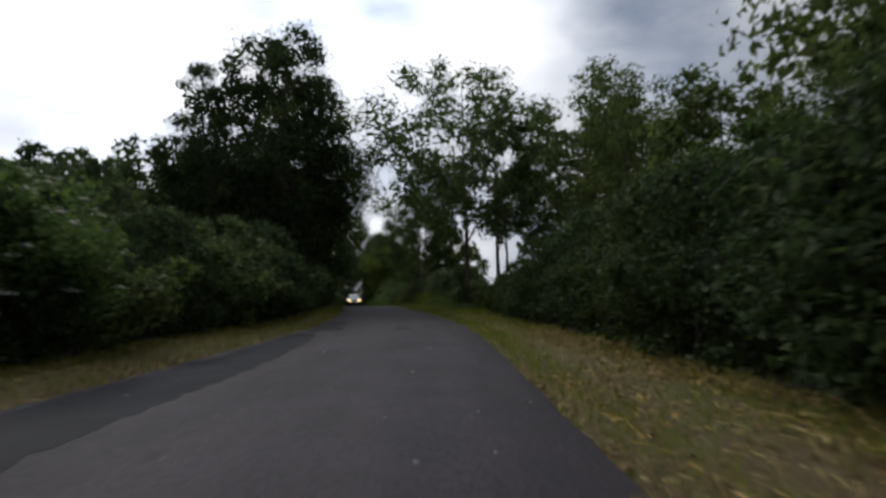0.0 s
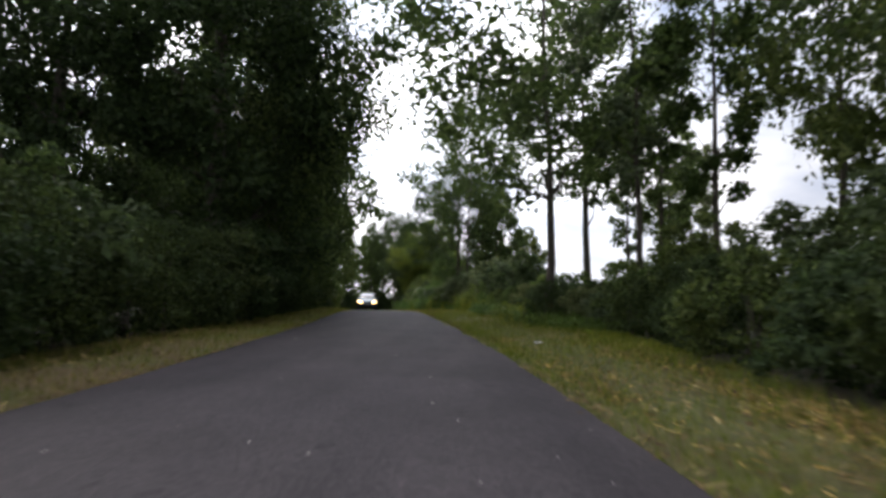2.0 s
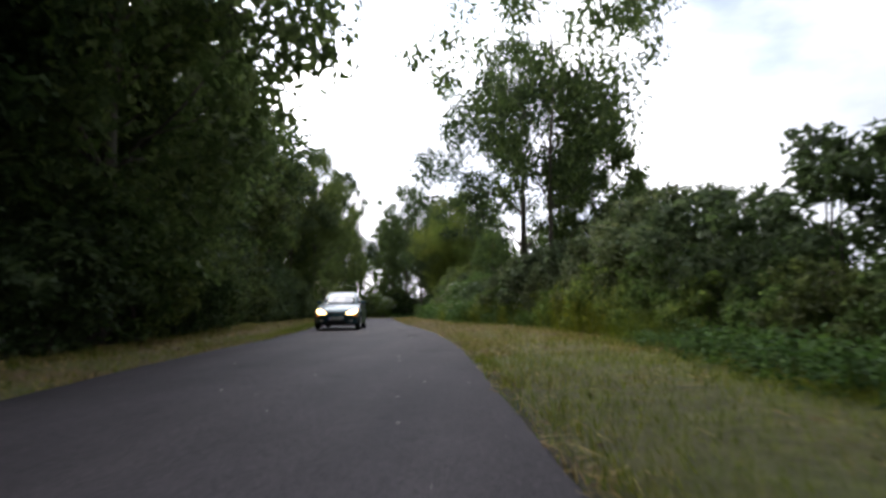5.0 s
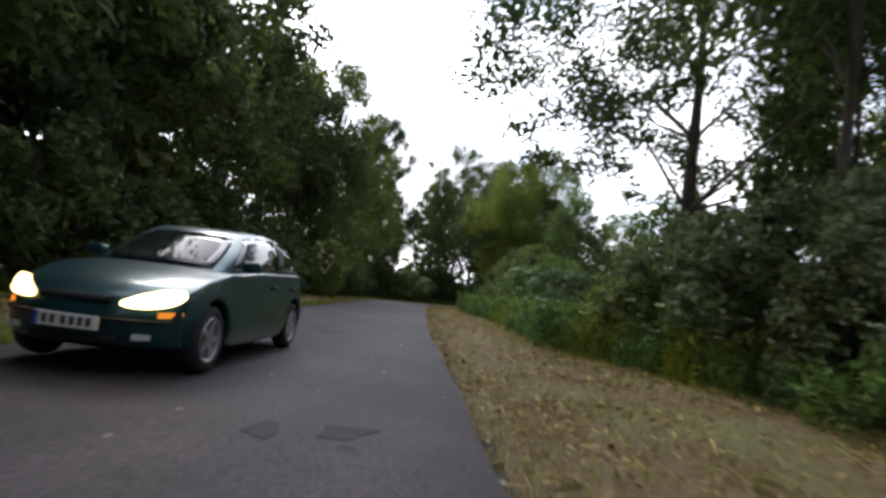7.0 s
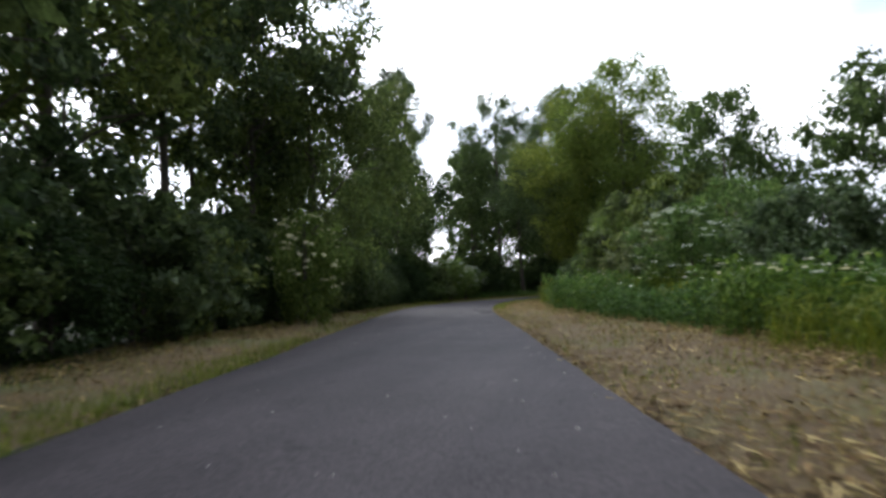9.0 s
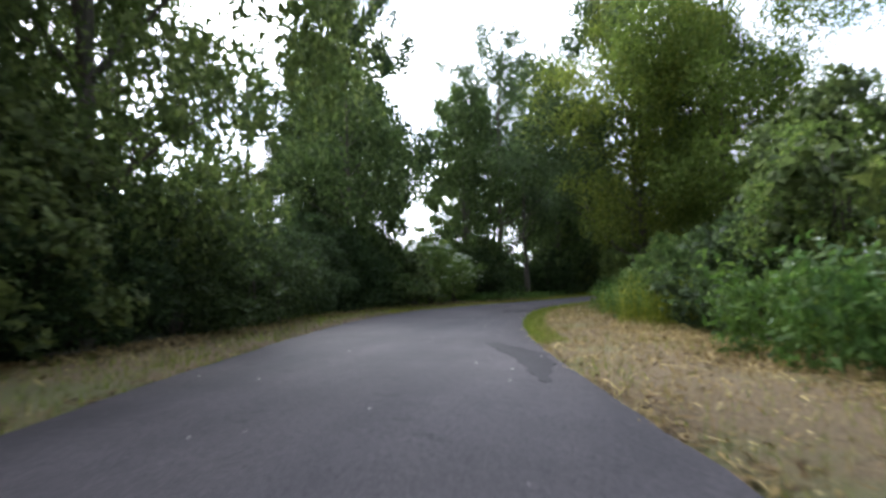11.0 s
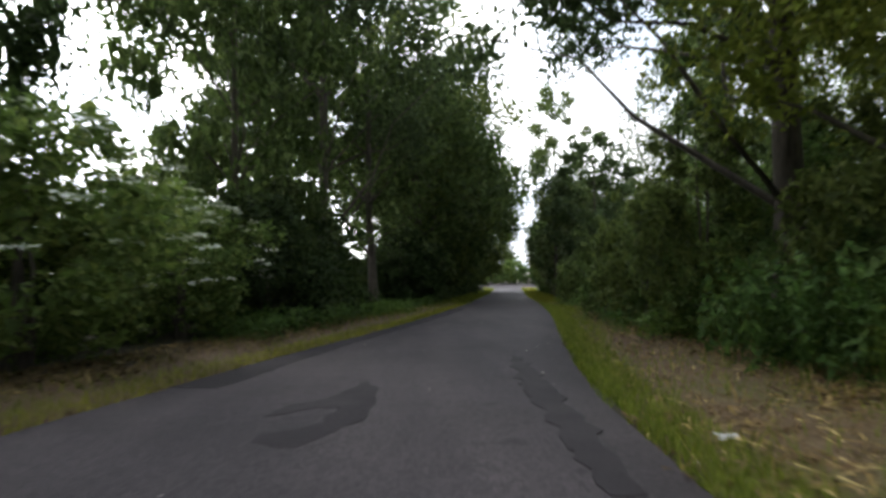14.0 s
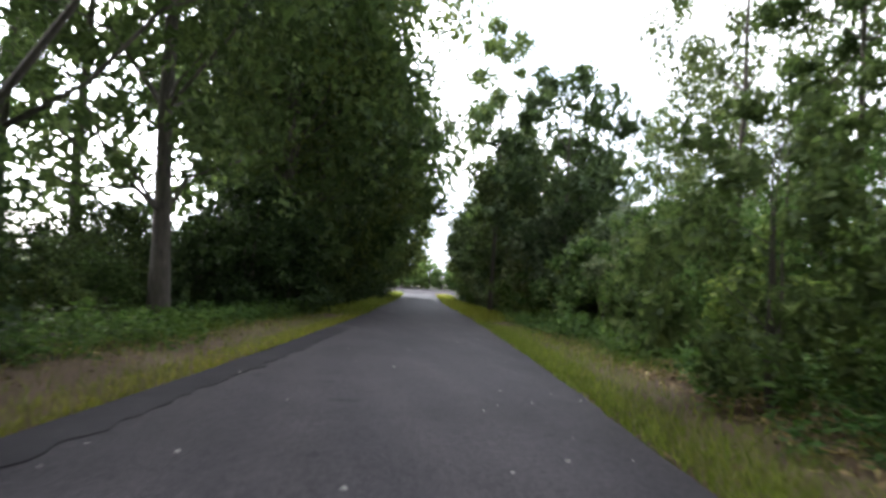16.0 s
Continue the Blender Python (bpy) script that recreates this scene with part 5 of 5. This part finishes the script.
def make_car(x, y, heading):
    car = new("car")
    tagged(car, "dark teal-green hatchback with lit headlamps on the lane", "car")
    make_body(car)
    make_cabin(car)
    last = len(ROOF) - 1
    curved_pane("windscreen", lambda u, g: cabin_end(0, -0.10, u, g), steps(-0.93, 0.93, 10), steps(0.05, 0.93, 6), car, "wide sloping windscreen")
    curved_pane("rear_window", lambda u, g: cabin_end(last, 0.07, u, g), steps(-0.86, 0.86, 8), steps(0.16, 0.9, 5), car)
    for k in (-1, 1):
        for f0, f1 in ((0.75, 3.9), (4.03, 5.75), (5.88, 7.1)):
            curved_pane("side_window", lambda f, g: cabin_side(k, f, g), steps(f0, f1, 6), steps(0.07, 0.9, 5), car)
        # lamps wrap round the corner of the nose
        lamp = []
        for a in steps(0, 2 * math.pi, 18)[:-1]:
            du, dz = 0.235 * math.cos(a), 0.062 * math.sin(a) * (1.15 + 0.45 * math.cos(a))
            z = 0.645 + dz + 0.20 * du
            lamp.append(on_nose(k * (0.60 + du), z, float(np.interp(z, [0.50, 0.60, 0.69, 0.79], [-2.08, -2.05, -1.99, -1.80]))))
        pane("headlight", lamp, car, (k * 0.35, -1, 0.3), "bright warm headlamp, switched on", LAMP, 0.97, 0.03)
        ind = [on_nose(k * 0.66, 0.50, -2.06), on_nose(k * 0.82, 0.51, -1.97), on_nose(k * 0.82, 0.565, -1.97), on_nose(k * 0.66, 0.555, -2.05)]
        pane("indicator", ind, car, (k * 0.5, -1, 0), "amber indicator lens", AMBER, 0.9, 0.025)
        fog = [on_nose(k * 0.50, 0.31, -2.05), on_nose(k * 0.66, 0.31, -2.05), on_nose(k * 0.66, 0.37, -2.06), on_nose(k * 0.50, 0.37, -2.06)]
        pane("fog_light", fog, car, (k * 0.2, -1, 0), "clear round fog lamp", FOGGY, 0.8, 0.03)
        bm = bmesh.new()
        box(bm, k * 0.76, k * 0.95, -0.62, -0.50, 0.97, 1.09)
        mirror = part("wing_mirror", bm, PAINT, car, "teal door mirror")
        soft_edges(mirror, 0.03)
        bm = bmesh.new()
        box(bm, k * 0.838, k * 0.852, -0.9, 0.92, 0.46, 0.50)
        part("rubbing_strip", bm, TRIM, car)
        for yy in (0.42, 1.25):
            bm = bmesh.new()
            box(bm, k * 0.80, k * 0.83, yy - 0.11, yy + 0.09, 0.80, 0.835)
            part("door_handle", bm, TRIM, car)
        for yy in (-0.66, 0.56, 1.42):
            bm = bmesh.new()
            low = 0.26 if yy < 1 else 0.70
            line = [Vector(flank(k * 0.85, yy, z)) for z in steps(low, 0.93, 8)]
            for a, b in zip(line, line[1:]):
                v = [bm.verts.new(p + Vector((k * 0.002, dy, 0))) for p, dy in ((a, -0.004), (a, 0.004), (b, 0.004), (b, -0.004))]
                bm.faces.new(v)
            part("door_gap", bm, TRIM, car)
        tail = [on_nose(k * 0.62, 0.95, 1.98), on_nose(k * 0.76, 0.95, 1.9), on_nose(k * 0.8, 0.66, 2.0), on_nose(k * 0.64, 0.66, 2.06)]
        pane("tail_light", tail, car, (k * 0.4, 1, 0.1), "red tail lamp", RED, 0.95, 0.03)
        for yy in (-1.3, 1.3):
            make_wheel(car, k * 0.745, yy)
    # dark grille, lower intake and bumper strip follow the nose
    for name, z0, z1, reach, yy in (("grille", 0.60, 0.655, 0.30, -2.045), ("lower_intake", 0.26, 0.34, 0.38, -2.02), ("bumper_strip", 0.455, 0.485, 0.78, -2.085)):
        bm = bmesh.new()
        n = 10
        lo = [bm.verts.new(on_nose(reach * (2 * i / n - 1), z0, yy) + Vector((0, -0.02, 0))) for i in range(n + 1)]
        hi = [bm.verts.new(on_nose(reach * (2 * i / n - 1), z1, yy + (0.02 if name == "grille" else 0)) + Vector((0, -0.02, 0))) for i in range(n + 1)]
        bk = [bm.verts.new(v.co + Vector((0, 0.05, 0))) for v in lo]
        bt = [bm.verts.new(v.co + Vector((0, 0.05, 0))) for v in hi]
        for i in range(n):
            bm.faces.new((lo[i], lo[i + 1], hi[i + 1], hi[i]))
            bm.faces.new((hi[i], hi[i + 1], bt[i + 1], bt[i]))
            bm.faces.new((lo[i + 1], lo[i], bk[i], bk[i + 1]))
        part(name, bm, TRIM, car)
    bm = bmesh.new()
    box(bm, -0.26, 0.26, -2.135, -2.105, 0.375, 0.485)
    plate = part("number_plate", bm, PLATE, car, "white number plate", smooth=False)
    bm = bmesh.new()
    box(bm, -0.258, -0.215, -2.139, -2.12, 0.378, 0.482)
    part("blue_band", bm, BLUE, plate, "blue band", smooth=False)
    for i in range(6):
        bm = bmesh.new()
        x0 = -0.185 + 0.068 * i + (0.02 if i > 1 else 0)
        box(bm, x0, x0 + 0.04, -2.138, -2.12, 0.395, 0.465)
        part("dark_bar", bm, TRIM, plate, smooth=False)
    bm = bmesh.new()
    box(bm, -0.66, 0.66, -1.55, 1.7, 0.16, 0.26)
    part("underside", bm, TRIM, car)
    for yy in (-1.3, 1.3):
        bm = bmesh.new()
        box(bm, -0.66, 0.66, yy - 0.36, yy + 0.36, 0.25, 0.66)
        part("wheel_well", bm, TRIM, car)
    z = rise(y) + 0.03 * (1 - ((x - centre(y)) / HALF) ** 2)
    slope = math.degrees(math.atan((rise(y + 1.3) - rise(y - 1.3)) / 2.6))
    car.matrix_basis = pose(x, y, z, slope, 0, heading)
    return car


make_car(-10.84, 68.35, 11.0)
